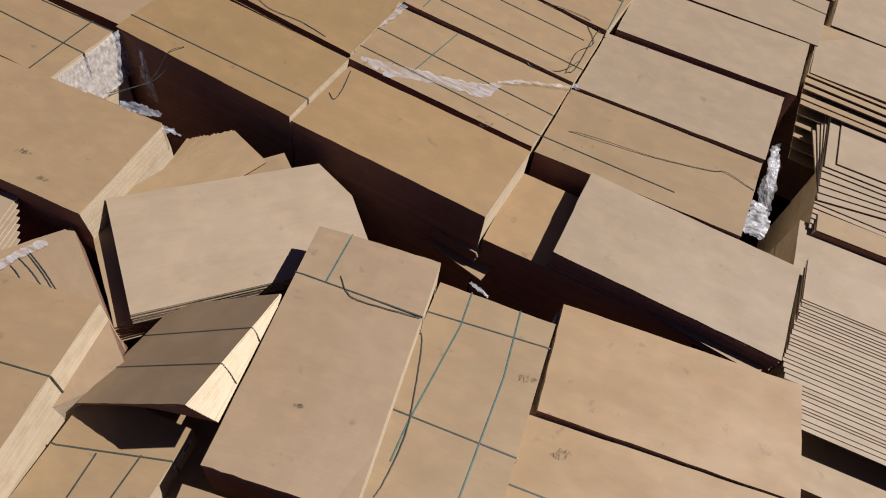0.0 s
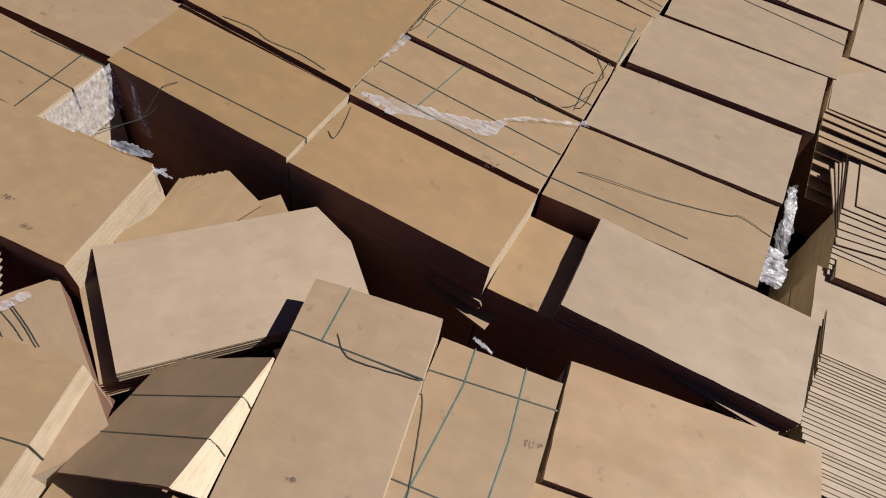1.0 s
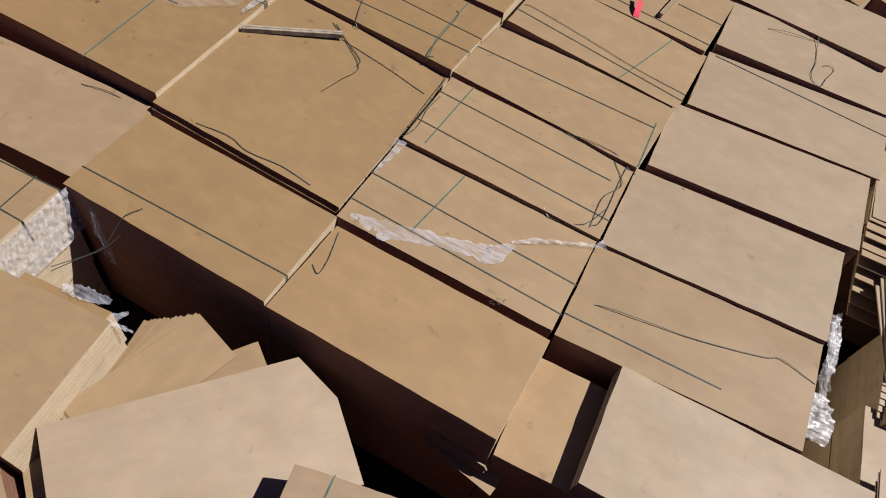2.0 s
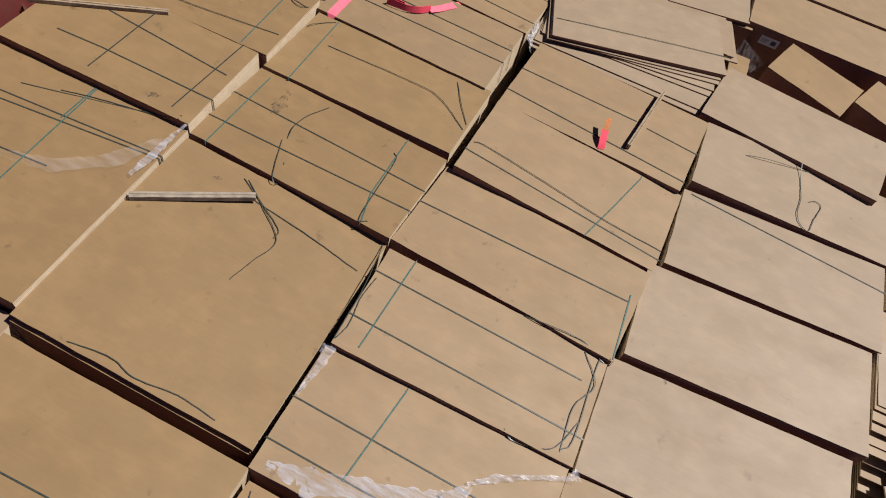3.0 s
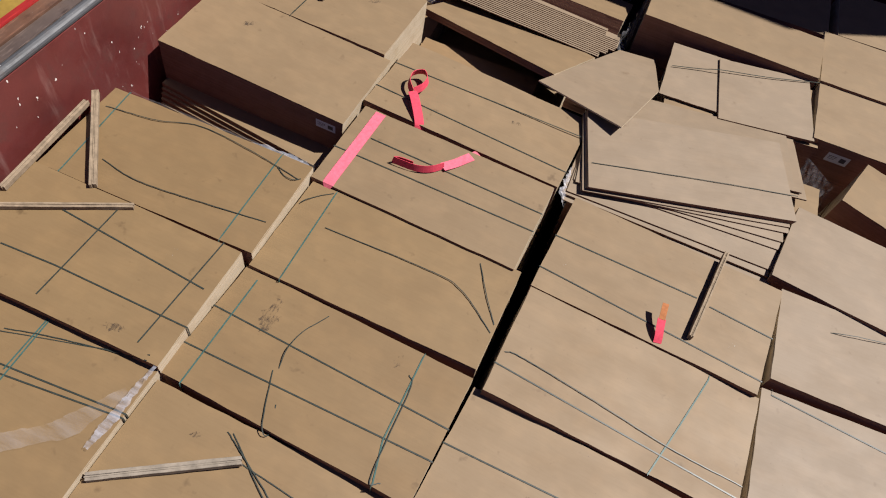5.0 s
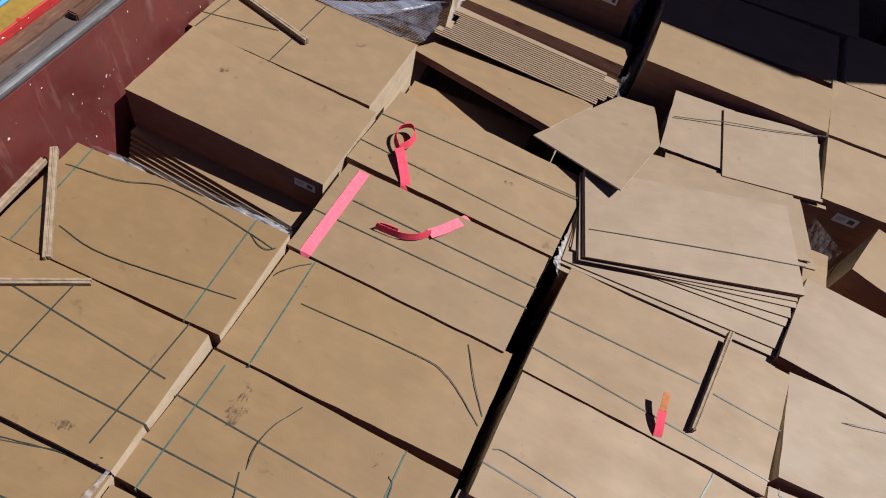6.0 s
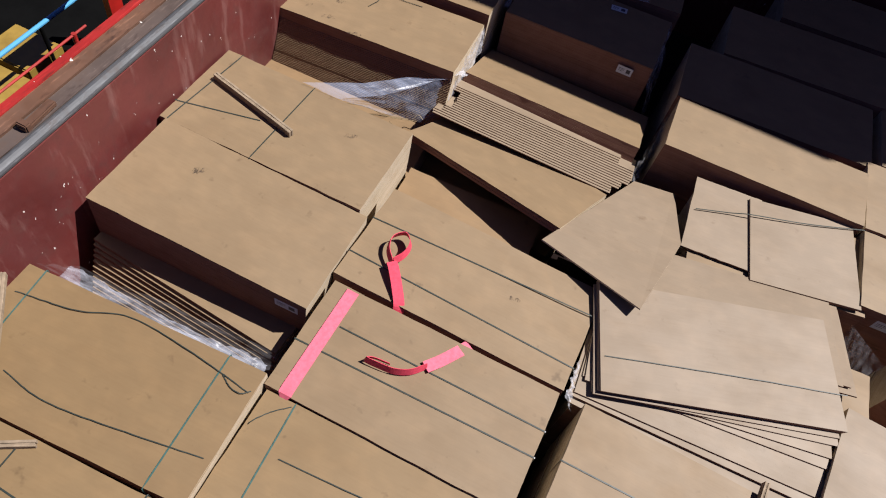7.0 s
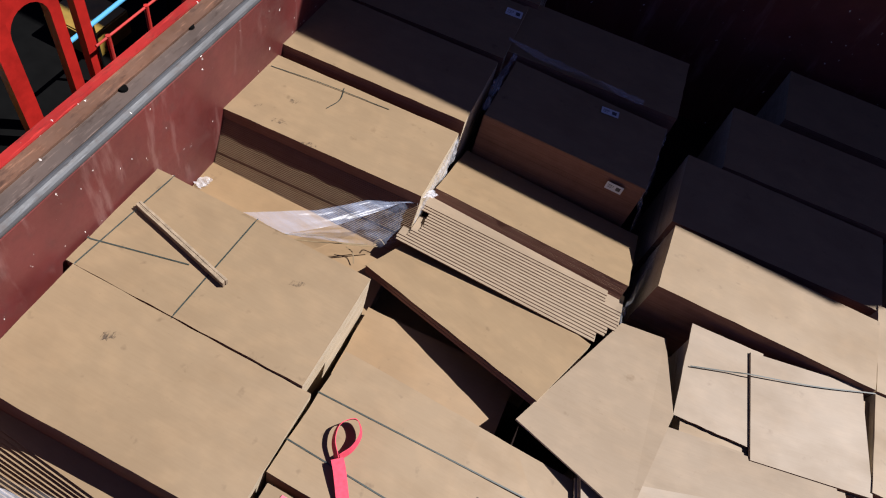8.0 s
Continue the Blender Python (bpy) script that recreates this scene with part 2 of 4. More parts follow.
def pile_bm(m, L, W, depth, T=0.02, loose=0.006, seed=0, slip=()):
    """Boards lying on one another from the level of m down by depth; slip: (from, to, dx, dy) shifts of a band of them."""
    bm = bmesh.new()
    r = random.Random(seed)
    z, wander = 0.0, Vector((0, 0))
    bundle, left, off = 0.0, r.uniform(0.5, 0.8), Vector((0, 0))
    while z > -depth:
        wander = wander * 0.8 + Vector((r.gauss(0, loose * 0.6), r.gauss(0, loose * 0.6)))
        dx, dy = off.x + wander.x, off.y + wander.y
        for a, b, sx, sy in slip:
            if a <= -z:
                k = min(1.0, (-z - a) / (b - a))
                dx += sx * k
                dy += sy * k
        z -= T
        left -= T
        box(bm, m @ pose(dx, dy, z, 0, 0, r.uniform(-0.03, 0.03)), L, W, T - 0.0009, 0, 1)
        if left < 0:
            left = r.uniform(0.5, 0.8)
            off = Vector((r.uniform(-0.012, 0.012), r.uniform(-0.010, 0.010)))
            z -= 0.004
    return bm


def ribbon(points, width, thick=0.002, lie=True, smooth=6, wiggle=0.0, seed=0):
    """A flat band along points (x, y, z), lying flat or standing on edge."""
    r = random.Random(seed)
    pts = [Vector(p) for p in points]
    if smooth and len(pts) > 2:
        out = []
        ext = [2 * pts[0] - pts[1]] + pts + [2 * pts[-1] - pts[-2]]
        for k in range(1, len(ext) - 2):
            p0, p1, p2, p3 = ext[k - 1:k + 3]
            for s in range(smooth):
                t = s / smooth
                out.append(0.5 * ((2 * p1) + (p2 - p0) * t + (2 * p0 - 5 * p1 + 4 * p2 - p3) * t * t + (3 * p1 - p0 - 3 * p2 + p3) * t ** 3))
        out.append(pts[-1])
        pts = out
    elif len(pts) == 2:
        a, b = pts
        pts = [a.lerp(b, i / 8) for i in range(9)]
    bm = bmesh.new()
    rows = []
    for i, p in enumerate(pts):
        d = (pts[min(i + 1, len(pts) - 1)] - pts[max(i - 1, 0)]).normalized()
        up = Vector((0, 0, 1)) if lie else Vector((-d.y, d.x, 0.25)).normalized()
        if abs(d.dot(up)) > 0.97:
            up = Vector((1, 0, 0))
        s = d.cross(up).normalized()
        up = s.cross(d).normalized()
        q = p + s * r.uniform(-wiggle, wiggle)
        w = s * width / 2
        rows.append([bm.verts.new(q - w), bm.verts.new(q + w), bm.verts.new(q + w + up * thick), bm.verts.new(q - w + up * thick)])
    for a, b in zip(rows, rows[1:]):
        for i in range(4):
            bm.faces.new((a[i], a[(i + 1) % 4], b[(i + 1) % 4], b[i]))
    bm.faces.new(rows[0])
    bm.faces.new(rows[-1][::-1])
    bmesh.ops.recalc_face_normals(bm, faces=bm.faces)
    return bm


STACKS = {}


def stack(key, cx, cy, z, rot=0.0, L=2.5, W=1.25, face=PLY, lift=(0, 0, 0, 0), base=0.0, slip=(), loose=0.0007, label="", sag=0.0, tilt=(-1.2, -1.0), group="plywood stacks in the hold"):
    """A pile of plywood sheets whose top lies at z, centred on cx, cy."""
    seed = sum(ord(c) * (i + 3) for i, c in enumerate(key))
    m = pose(cx, cy, base, 0, 0, rot)
    ob = thing("plywood_stack", m, label or "squared stack of tan plywood sheets with pale sawn edges", "plywood stack", group)
    top = pose(cx, cy, z, tilt[0], tilt[1], rot)
    part("top_sheet", sheet_bm(top, L, W, 0.018, lift, sag, 0.004, seed), [face, EDGE, EDGE_SHADE], ob)
    pile = part("stack_body", pile_bm(top @ pose(0, 0, -0.0195), L, W, (z - base) - 0.1, 0.02, loose, seed, slip), [face, EDGE, EDGE_SHADE], ob, "sawn edges of the sheets below")
    pile["kind"] = "stuff"
    STACKS[key] = (ob, top, L, W)
    return ob


def plane_z(top, x, y):
    n, p = top.to_3x3().col[2], top.translation
    return p.z - (n.x * (x - p.x) + n.y * (y - p.y)) / n.z


def surface_z(x, y, floor=1.9):
    """The height of the highest stack at a place."""
    best = floor
    for ob, top, L, W in STACKS.values():
        z = plane_z(top, x, y)
        q = top.inverted() @ Vector((x, y, z))
        if abs(q.x) <= L / 2 + 0.01 and abs(q.y) <= W / 2 + 0.01:
            best = max(best, z)
    return best


def strap(key, pts, mt=None, width=0.014, over=0.004):
    """A tight band over the top of a stack, bent down at its ends where it meets the sides."""
    ob, top, L, W = STACKS[key]
    mt = mt or STRAP
    p3 = []
    for x, y in pts:
        q = top.inverted() @ Vector((x, y, plane_z(top, x, y)))
        q.x, q.y = max(-L / 2 - 0.004, min(L / 2 + 0.004, q.x)), max(-W / 2 - 0.004, min(W / 2 + 0.004, q.y))
        p3.append((top @ Vector((q.x, q.y, over)), q))
    line = [p for p, q in p3]
    for end, (p, q) in ((0, p3[0]), (-1, p3[-1])):
        if abs(q.x) > L / 2 - 0.08 or abs(q.y) > W / 2 - 0.08:
            out = Vector((math.copysign(L / 2 + 0.012, q.x), q.y, over)) if L / 2 - abs(q.x) < W / 2 - abs(q.y) else Vector((q.x, math.copysign(W / 2 + 0.012, q.y), over))
            over_edge = [top @ out, top @ (out + Vector((0, 0, -0.35)))]
            line = over_edge[::-1] + line if end == 0 else line + over_edge
    part("strap", ribbon(line, width, 0.002, smooth=0), mt, ob, "teal plastic strap" if mt is STRAP_G else "dark plastic strap")


def loose_strap(pts, z=None, mt=None, width=0.009, rise=0.010, seed=0, label=""):
    r = random.Random(seed)
    p3 = [(x, y, (surface_z(x, y) if z is None else z) + 0.006 + (0 if i in (0, len(pts) - 1) else r.uniform(0.2, 1) * rise)) for i, (x, y) in enumerate(pts)]
    return solo("loose_strap", ribbon(p3, width, 0.002, smooth=10, wiggle=0.002, seed=seed), mt or STRAP, label or "cut dark plastic strap lying loose on the plywood", "packing strap", "loose straps")


# ---- the hold ----
def wall_box(name, lo, hi, mt, label, category="wall"):
    bm = bmesh.new()
    c = ((lo[0] + hi[0]) / 2, (lo[1] + hi[1]) / 2, lo[2])
    box(bm, pose(*c), hi[0] - lo[0], hi[1] - lo[1], hi[2] - lo[2])
    return solo(name, bm, mt, label, category, "", "structure")


wall_box("floor", (-6.7, -1.9, -0.2), (7.95, 24.0, 0.0), FLOOR, "dark steel floor of the hold", "floor")
wall_box("wall_west", (-6.95, -1.9, 0.0), (-6.70, 26.0, 3.08), HULL, "chipped dark red painted steel side of the hold")
wall_box("wall_east", (7.7, -1.9, 0.0), (7.95, 26.0, 3.1), HULL, "dark red painted steel side of the hold")
wall_box("wall_south", (-6.68, -1.9, 0.0), (7.68, -1.65, 3.1), HULL, "dark red painted steel end of the hold")
bm = bmesh.new()
box(bm, pose(0.3, 22.4, 0.0, 0, 0, 5.7), 14.4, 0.4, 6.4)
solo("wall_north", bm, HULL, "tall dark red steel wall at the end of the hold", "wall", "", "structure")


# Added out of view, set so its top edge shades the north stacks.
deckhouse = thing("deckhouse", pose(-2.0, 26.57, -0.2), "tall plain grey steel deckhouse out of view, placed to shade the end of the hold", "deckhouse", "", "structure")
bm = bmesh.new()
box(bm, pose(-2.0, 26.57, -0.2), 25.2, 6.6, 13.8)
part("lower_storeys", bm, COAMING, deckhouse)
bm = bmesh.new()
box(bm, pose(-2.0, 26.57, 13.6), 25.2, 6.6, 6.0)
part("upper_storeys", bm, COAMING, deckhouse)


def profile_bm(pts, y0, y1, n=1):
    """A closed outline of (x, z) drawn out along y."""
    bm = bmesh.new()
    rows = []
    for k in range(n + 1):
        y = y0 + (y1 - y0) * k / n
        rows.append([bm.verts.new((x, y, z)) for x, z in pts])
    for a, b in zip(rows, rows[1:]):
        for i in range(len(pts)):
            j = (i + 1) % len(pts)
            bm.faces.new((a[i], a[j], b[j], b[i]))
    bm.faces.new(rows[0][::-1])
    bm.faces.new(rows[-1])
    bmesh.ops.recalc_face_normals(bm, faces=bm.faces)
    return bm


coaming = thing("hatch_coaming", pose(-6.9, 9.0, 3.08), "worn hatch coaming with a grey rounded lip, rusty top and red outer edge", "coaming", "", "structure")
lip = [(-6.757 + 0.060 * math.cos(a), 3.12 + 0.055 * math.sin(a)) for a in [radians(d) for d in range(-90, 200, 24)]]
part("rounded_lip", profile_bm(lip, -1.9, 26), COAMING, coaming, "bare grey worn steel lip")
part("bearing_strip", profile_bm([(-6.955, 3.08), (-6.80, 3.08), (-6.80, 3.168), (-6.955, 3.165)], -1.9, 26), COAMING_BROWN, coaming, "scraped brown steel strip")
part("rusty_strip", profile_bm([(-7.10, 3.08), (-6.958, 3.08), (-6.958, 3.19), (-7.10, 3.20)], -1.9, 26), COAMING_RUST, coaming, "rusty brown steel strip")
part("red_flange", profile_bm([(-7.23, 2.98), (-7.103, 2.98), (-7.103, 3.212), (-7.23, 3.18)], -1.9, 26), COAMING_RED, coaming, "bright red painted edge")
bm = bmesh.new()
box(bm, pose(-6.86, 12.36, 3.165, 0, 0, 4), 0.09, 0.40, 0.055)
box(bm, pose(-6.86, 12.20, 3.165), 0.12, 0.07, 0.085)
bmesh.ops.bevel(bm, geom=bm.edges[:], offset=0.012, segments=2, affect="EDGES")
part("cleat", bm, COAMING_RUST, coaming, "blackened steel cleat")
for x, y in ((-6.942, 14.90), (-6.975, 15.94)):
    bm = bmesh.new()
    bmesh.ops.create_cone(bm, cap_ends=True, segments=14, radius1=0.05, radius2=0.042, depth=0.03, matrix=pose(x, y, 3.175))
    part("drain_plug", bm, DECK, coaming, "black round plug")

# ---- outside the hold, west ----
wall_box("ground", (-200.0, -200.0, -0.6), (-6.96, 220.0, 0.55), DECK, "near-black deck beside the hold", "deck")
for y0, y1, x0, x1 in ((12.2, 14.02, -10.4, -9.35), (14.1, 14.75, -10.3, -9.5), (16.85, 17.6, -10.3, -9.5), (9.0, 11.7, -10.6, -9.4)):
    bm = bmesh.new()
    box(bm, pose((x0 + x1) / 2, (y0 + y1) / 2, 0.55), x1 - x0, y1 - y0, 0.42)
    bmesh.ops.bevel(bm, geom=bm.edges[:], offset=0.02, segments=2, affect="EDGES")
    solo("deck_locker", bm, YELLOW, "yellow painted steel box on the dark deck", "deck box", "yellow deck boxes")


def tube(bm, a, b, r, seg=10):
    a, b = Vector(a), Vector(b)
    d = b - a
    bmesh.ops.create_cone(bm, cap_ends=True, segments=seg, radius1=r, radius2=r, depth=d.length, matrix=Matrix.Translation((a + b) / 2) @ d.to_track_quat("Z", "Y").to_matrix().to_4x4())


bm = bmesh.new()
tube(bm, (-9.13, 10.0, 1.77), (-9.17, 14.95, 1.77), 0.030)
blue = thing("blue_pole", pose(-9.15, 13, 0.97), "bright blue pole carried along the deck", "pole", "poles along the deck")
part("pole", bm, BLUE, blue)
for y in (10.6, 14.3):
    bm = bmesh.new()
    tube(bm, (-9.15, y, 0.55), (-9.15, y, 1.75), 0.025)
    part("support", bm, DECK, blue)
bm = bmesh.new()
tube(bm, (-9.10, 16.2, 1.6), (-9.15, 18.5, 1.6), 0.030)
blue = thing("blue_pole", pose(-9.12, 17.5, 0.97), "bright blue pole carried along the deck", "pole", "poles along the deck")
part("pole", bm, BLUE, blue)
for y in (16.6, 18.0):
    bm = bmesh.new()
    tube(bm, (-9.12, y, 0.55), (-9.12, y, 1.56), 0.025)
    part("support", bm, DECK, blue)
for y0, y1 in ((9.3, 14.3), (15.9, 18.3)):
    rail = thing("deck_railing", pose(-8.32, (y0 + y1) / 2, 0.55), "thin dark red steel railing on the deck", "railing", "deck railings")
    for z in (1.79, 2.18):
        bm = bmesh.new()
        tube(bm, (-8.32, y0, z), (-8.32, y1, z), 0.016)
        part("rail", bm, COAMING_RED, rail)
    for k in range(4):
        bm = bmesh.new()
        y = y0 + 0.2 + (y1 - y0 - 0.4) * k / 3
        tube(bm, (-8.32, y, 0.55), (-8.32, y, 2.2), 0.03)
        part("post", bm, COAMING_RED, rail)


def lashing_frame(y0, y1, z0, z1, holes, x, th):
    """An upright red frame with tall round-topped openings (ya, yb, ztop)."""
    ob = thing("lashing_frame", pose(x, (y0 + y1) / 2, z0), "bright red steel frame with tall arched openings", "steel frame", "red lashing frames")
    y = y0
    for a, b, zt in sorted(holes) + [(y1, y1, z1)]:
        bm = bmesh.new()
        box(bm, pose(x, (y + a) / 2, z0), th, a - y, z1 - z0)
        part("upright", bm, RED, ob)
        if b > a:
            bm = bmesh.new()
            n, c, r = 10, (a + b) / 2, (b - a) / 2
            arc = [(c - r * math.cos(math.pi * k / n), zt - r + r * math.sin(math.pi * k / n)) for k in range(n + 1)]
            vs = [[[bm.verts.new((x + e * th / 2, yy, zz)) for zz in (zl, z1)] for yy, zl in arc] for e in (-1, 1)]
            for k in range(n):
                for f, g in zip(vs[0][k:k + 2], vs[0][k + 1:k + 2]):
                    bm.faces.new((f[0], g[0], g[1], f[1]))
                p0, p1, q0, q1 = vs[0][k], vs[0][k + 1], vs[1][k], vs[1][k + 1]
                bm.faces.new((q0[1], q1[1], q1[0], q0[0]))
                bm.faces.new((p0[0], q0[0], q1[0], p1[0]))
                bm.faces.new((p0[1], p1[1], q1[1], q0[1]))
            part("arch", bm, RED, ob)
        y = b


lashing_frame(14.84, 16.03, 0.55, 3.35, [(15.05, 15.57, 3.06), (15.71, 15.89, 3.25)], -8.5, 0.10)

# ---- stacks along the west side ----
stack("Z0", -5.069, 4.267, 2.185, 2.5, W=1.003, tilt=(-1.6, -0.3))
stack("S00", -5.178, 5.595, 2.02, 4.2, tilt=(-1.2, -1), face=PLY_PINK, label="low stack of reddish tan plywood sheets")
stack("S0a", -5.235, 7.57, 2.21, 1.2, W=2.5, tilt=(-1, -0.6), face=PLY_TAN, label="wide stack of tan plywood with torn film near its edge")
stack("S0b", -5.264, 9.487, 2.285, 1.7, W=1.364, tilt=(-0.5, -0.5), face=PLY_TAN)
stack("S0c", -5.249, 10.849, 2.227, 2.5, L=2.52, W=1.29, tilt=(-1.2, -0.6), face=PLY_TAN)
stack("A", -5.315, 12.901, 2.255, 0.7, W=1.263, tilt=(-0.3, 2), label="high stack of tan plywood beside a gap with film")
stack("B", -5.423, 14.198, 2.248, 0.6, L=2.49, W=1.311, tilt=(-1.3, 0.4), label="tan plywood stack tied with dark straps, batten on top")
stack("Cc", -5.483, 16.605, 2.138, 2.2, W=1.125, tilt=(-1.9, -2.2), slip=((0.12, 0.75, 0, -0.30),), label="stack of scuffed tan plywood with torn film at its corner")
stack("Dd", -5.532, 17.921, 2.187, 3.3, L=2.48, tilt=(-1.2, -1.2))
# second column
stack("S1a", -2.621, 5.516, 2.187, 0.5, L=2.486, W=1.226, tilt=(-1.6, -0.3), face=PLY_TAN, label="stack of tan plywood with one dark strap across it")
stack("S1b", -2.723, 7.54, 2.125, 0.7, L=2.492, W=2.511, tilt=(-0.6, 1.8), label="wide stack of tan plywood with a batten lying on it", face=PLY_TAN, slip=((0.03, 0.05, 0, -0.03),))
stack("S1c", -2.725, 9.483, 2.164, -1.5, L=2.534, W=1.334, tilt=(-1.7, -1.2), label="stack of tan plywood crossed by teal and dark straps", face=PLY_TAN)
stack("S1d", -2.705, 10.824, 2.16, 0.5, W=1.273, tilt=(-2, -0.9), face=PLY_TAN)
stack("S1e", -2.763, 12.076, 2.184, -0.8, L=2.46, W=1.242, tilt=(1.2, -0.9), label="stack of tan plywood with a pink webbing band across it")
stack("S1f", -2.758, 13.416, 2.159, -1.3, L=2.548, W=1.316, tilt=(-2.8, -0.1), lift=(0, 0, -0.05, 0))
# third column
stack("N1", -0.092, 5.478, 2.219, -0.1, L=2.483, W=1.169, tilt=(-2.1, -2.6), face=PLY_ORANGE, label="stack of orange tan plywood with clean top sheet")
stack("T2", -0.15, 6.839, 2.157, 1.5, L=2.513, W=1.319, tilt=(-1.6, 0.2))
stack("T3", -0.155, 8.094, 2.196, 1.5, L=2.486, W=1.221, tilt=(-0.5, 0.9))
stack("T4", -0.154, 9.364, 2.193, -3.1, L=2.565, W=1.239, tilt=(-1, -1.6))
stack("T5", -0.059, 10.647, 2.206, -0.6, L=2.507, W=1.287, tilt=(-1.5, 2))
stack("T6", -0.058, 11.997, 2.191, -2.3, L=2.462, W=1.368, tilt=(-0.4, -1.1))
# fourth column
stack("rec", 2.402, 5.561, 1.91, 3.8, W=1.14, tilt=(-1.2, -1.1), face=PLY_ORANGE, label="stack of orange tan plywood partly covered by the next one")
stack("U1", 2.381, 6.926, 2.167, 2.7, L=2.496, W=1.263, tilt=(-0.4, -3.5))
# Pale faces on U2 to U5 include part of their sheen in the colour.
stack("U2", 2.344, 8.209, 2.204, 2.2, L=2.464, W=1.279, tilt=(-0.6, -4), face=PLY_PALE)
stack("U3", 2.396, 9.542, 2.243, 3.2, W=1.233, tilt=(-0.8, -2.8), face=PLY_PALE)
stack("U4", 2.47, 10.873, 2.2, 2.9, L=2.474, W=1.222, tilt=(-0.9, -2.5), face=PLY_PALE)
stack("U5", 2.465, 12.133, 2.225, 1.8, W=1.194, tilt=(-2.7, -0.7), face=PLY_PALE)
stack("U6", 2.326, 13.259, 2.236, -7.7, L=2.395, W=1.205, tilt=(-1.1, -3.5), face=PLY_PALE)


def bundle(name, m, L, W, depth, face, label, loose=0.008, slip=(), lift=(0, 0, 0, 0), seed=1):
    """A bundle of sheets whose top lies at the pose m, however it is tilted."""
    ob = thing(name, m @ pose(0, 0, -depth), label, "plywood bundle", "slipped bundles")
    part("top_sheet", sheet_bm(m, L, W, 0.018, lift, 0, 0.004, seed), [face, EDGE, EDGE_SHADE], ob)
    bm = bmesh.new()
    r = random.Random(seed)
    n = int(depth / 0.02)
    for k in range(1, n + 1):
        dx, dy = r.gauss(0, loose), r.gauss(0, loose)
        for a, b, sx, sy in slip:
            if a <= k * 0.02 <= b:
                f = (k * 0.02 - a) / (b - a)
                dx, dy = dx + sx * f, dy + sy * f
        box(bm, m @ pose(dx, dy, -0.0195 - k * 0.02), L, W, 0.0175, 0, 1)
    pile = part("stack_body", bm, [face, EDGE, EDGE_SHADE], ob, "sawn edges of the sheets below")
    pile["kind"] = "stuff"
    return ob


bundle("plywood_bundle", pose(3.158, 5.676, 2.2, 0, 0, 3.0), 2.51, 1.265, 0.26, PLY_PALE, "pale plywood bundle pushed aside on the stack below", seed=5, loose=0.003)


SHEETS = {}


def sheet_mesh(L, W, face, T=0.018):
    key = (L, W, face.name, T)
    if key not in SHEETS:
        bm = sheet_bm(Matrix(), L, W, T, nx=1, ny=1, wear=0.0)
        me = bpy.data.meshes.new("sheet")
        bm.to_mesh(me)
        bm.free()
        me.materials.append(face)
        me.materials.append(EDGE)
        me.materials.append(EDGE_SHADE)
        SHEETS[key] = me
    return SHEETS[key]


def fan(label, poses, L=2.5, W=1.25, face=PLY, T=0.018):
    """Slipped sheets, the first one on top; every sheet is a part of its own."""
    p0 = poses[-1]
    ob = thing("slipped_plywood", p0, label, "plywood pile", "slipped piles of plywood")
    for m in poses:
        s = new("sheet", sheet_mesh(L, W, face, T))
        s.parent = ob
        s.matrix_basis = p0.inverted() @ m
    return ob


def corner_pose(x, y, z, rot, L=2.5, W=1.25, cx=-1, cy=-1, rx=0.0, ry=0.0):
    """The pose of a sheet that has its corner (cx, cy: -1 or 1 along its length and width) at x, y."""
    a = radians(rot)
    u, v = cx * L / 2, cy * W / 2
    return pose(x - (math.cos(a) * u - math.sin(a) * v), y - (math.sin(a) * u + math.cos(a) * v), z, rx, ry, rot)


R = random.Random(7)
# fanned sheets east of the pale bundle
run, ry = [], 6.17
for i in range(30):
    run.append(corner_pose(4.57 + 0.0035 * i + max(0, i - 18) * 0.03 + R.uniform(-0.015, 0.015), ry, 2.0 - 0.0125 * i, 6.5 + R.uniform(-0.5, 0.5), 2.5, 0.6))
    ry -= R.choice((0.030, 0.042, 0.050, 0.058, 0.064))
fan("long run of plywood sheets slid apart like cards, pale strips showing", run, W=0.6, face=PLY_PALE, T=0.0118)
stack("M0", 6.392, 5.667, 1.30, 6.2, W=2.2, tilt=(-1.2, -1))
fan("sheets slid apart below a loose plywood board", [corner_pose(4.367 + 0.02 * i, 8.282 - 0.11 * i, 1.99 - 0.02 * i, 6 + 2.2 * i) for i in range(5)], face=PLY_PALE)
fan("sheets slid apart beside the board walk of plywood", [corner_pose(4.429 + 0.012 * i, 7.809 - 0.07 * i, 1.88 - 0.0185 * i, 5) for i in range(6)], face=PLY_PALE)
stack("M1", 5.682, 7.072, 1.775, 6.1, tilt=(-1.2, -1), face=PLY_PALE)
stack("M2", 5.781, 8.159, 1.86, 6, L=2.6, tilt=(-1.2, -1))
fan("two pale boards lying loose, one set back from the other", [corner_pose(4.505, 8.464, 2.035, 6), corner_pose(4.373, 8.352, 2.012, 6)], face=PLY_PALE)
stack("M4", 5.05, 11.95, 2.2, 2.0, W=1.62, tilt=(0, -1), face=PLY_PALE)
stack("M3", 4.956, 10.376, 2.27, 3.8, tilt=(-1.2, -1), face=PLY_PALE)
fan("sheets jutting from under a pale plywood board", [corner_pose(3.733, 9.621, 2.245, 3), corner_pose(3.739, 9.505, 2.215, 3), corner_pose(3.764, 9.409, 2.18, 3.5), corner_pose(3.79, 9.294, 2.11, 3.5), corner_pose(3.814, 9.198, 2.09, 4)], face=PLY)
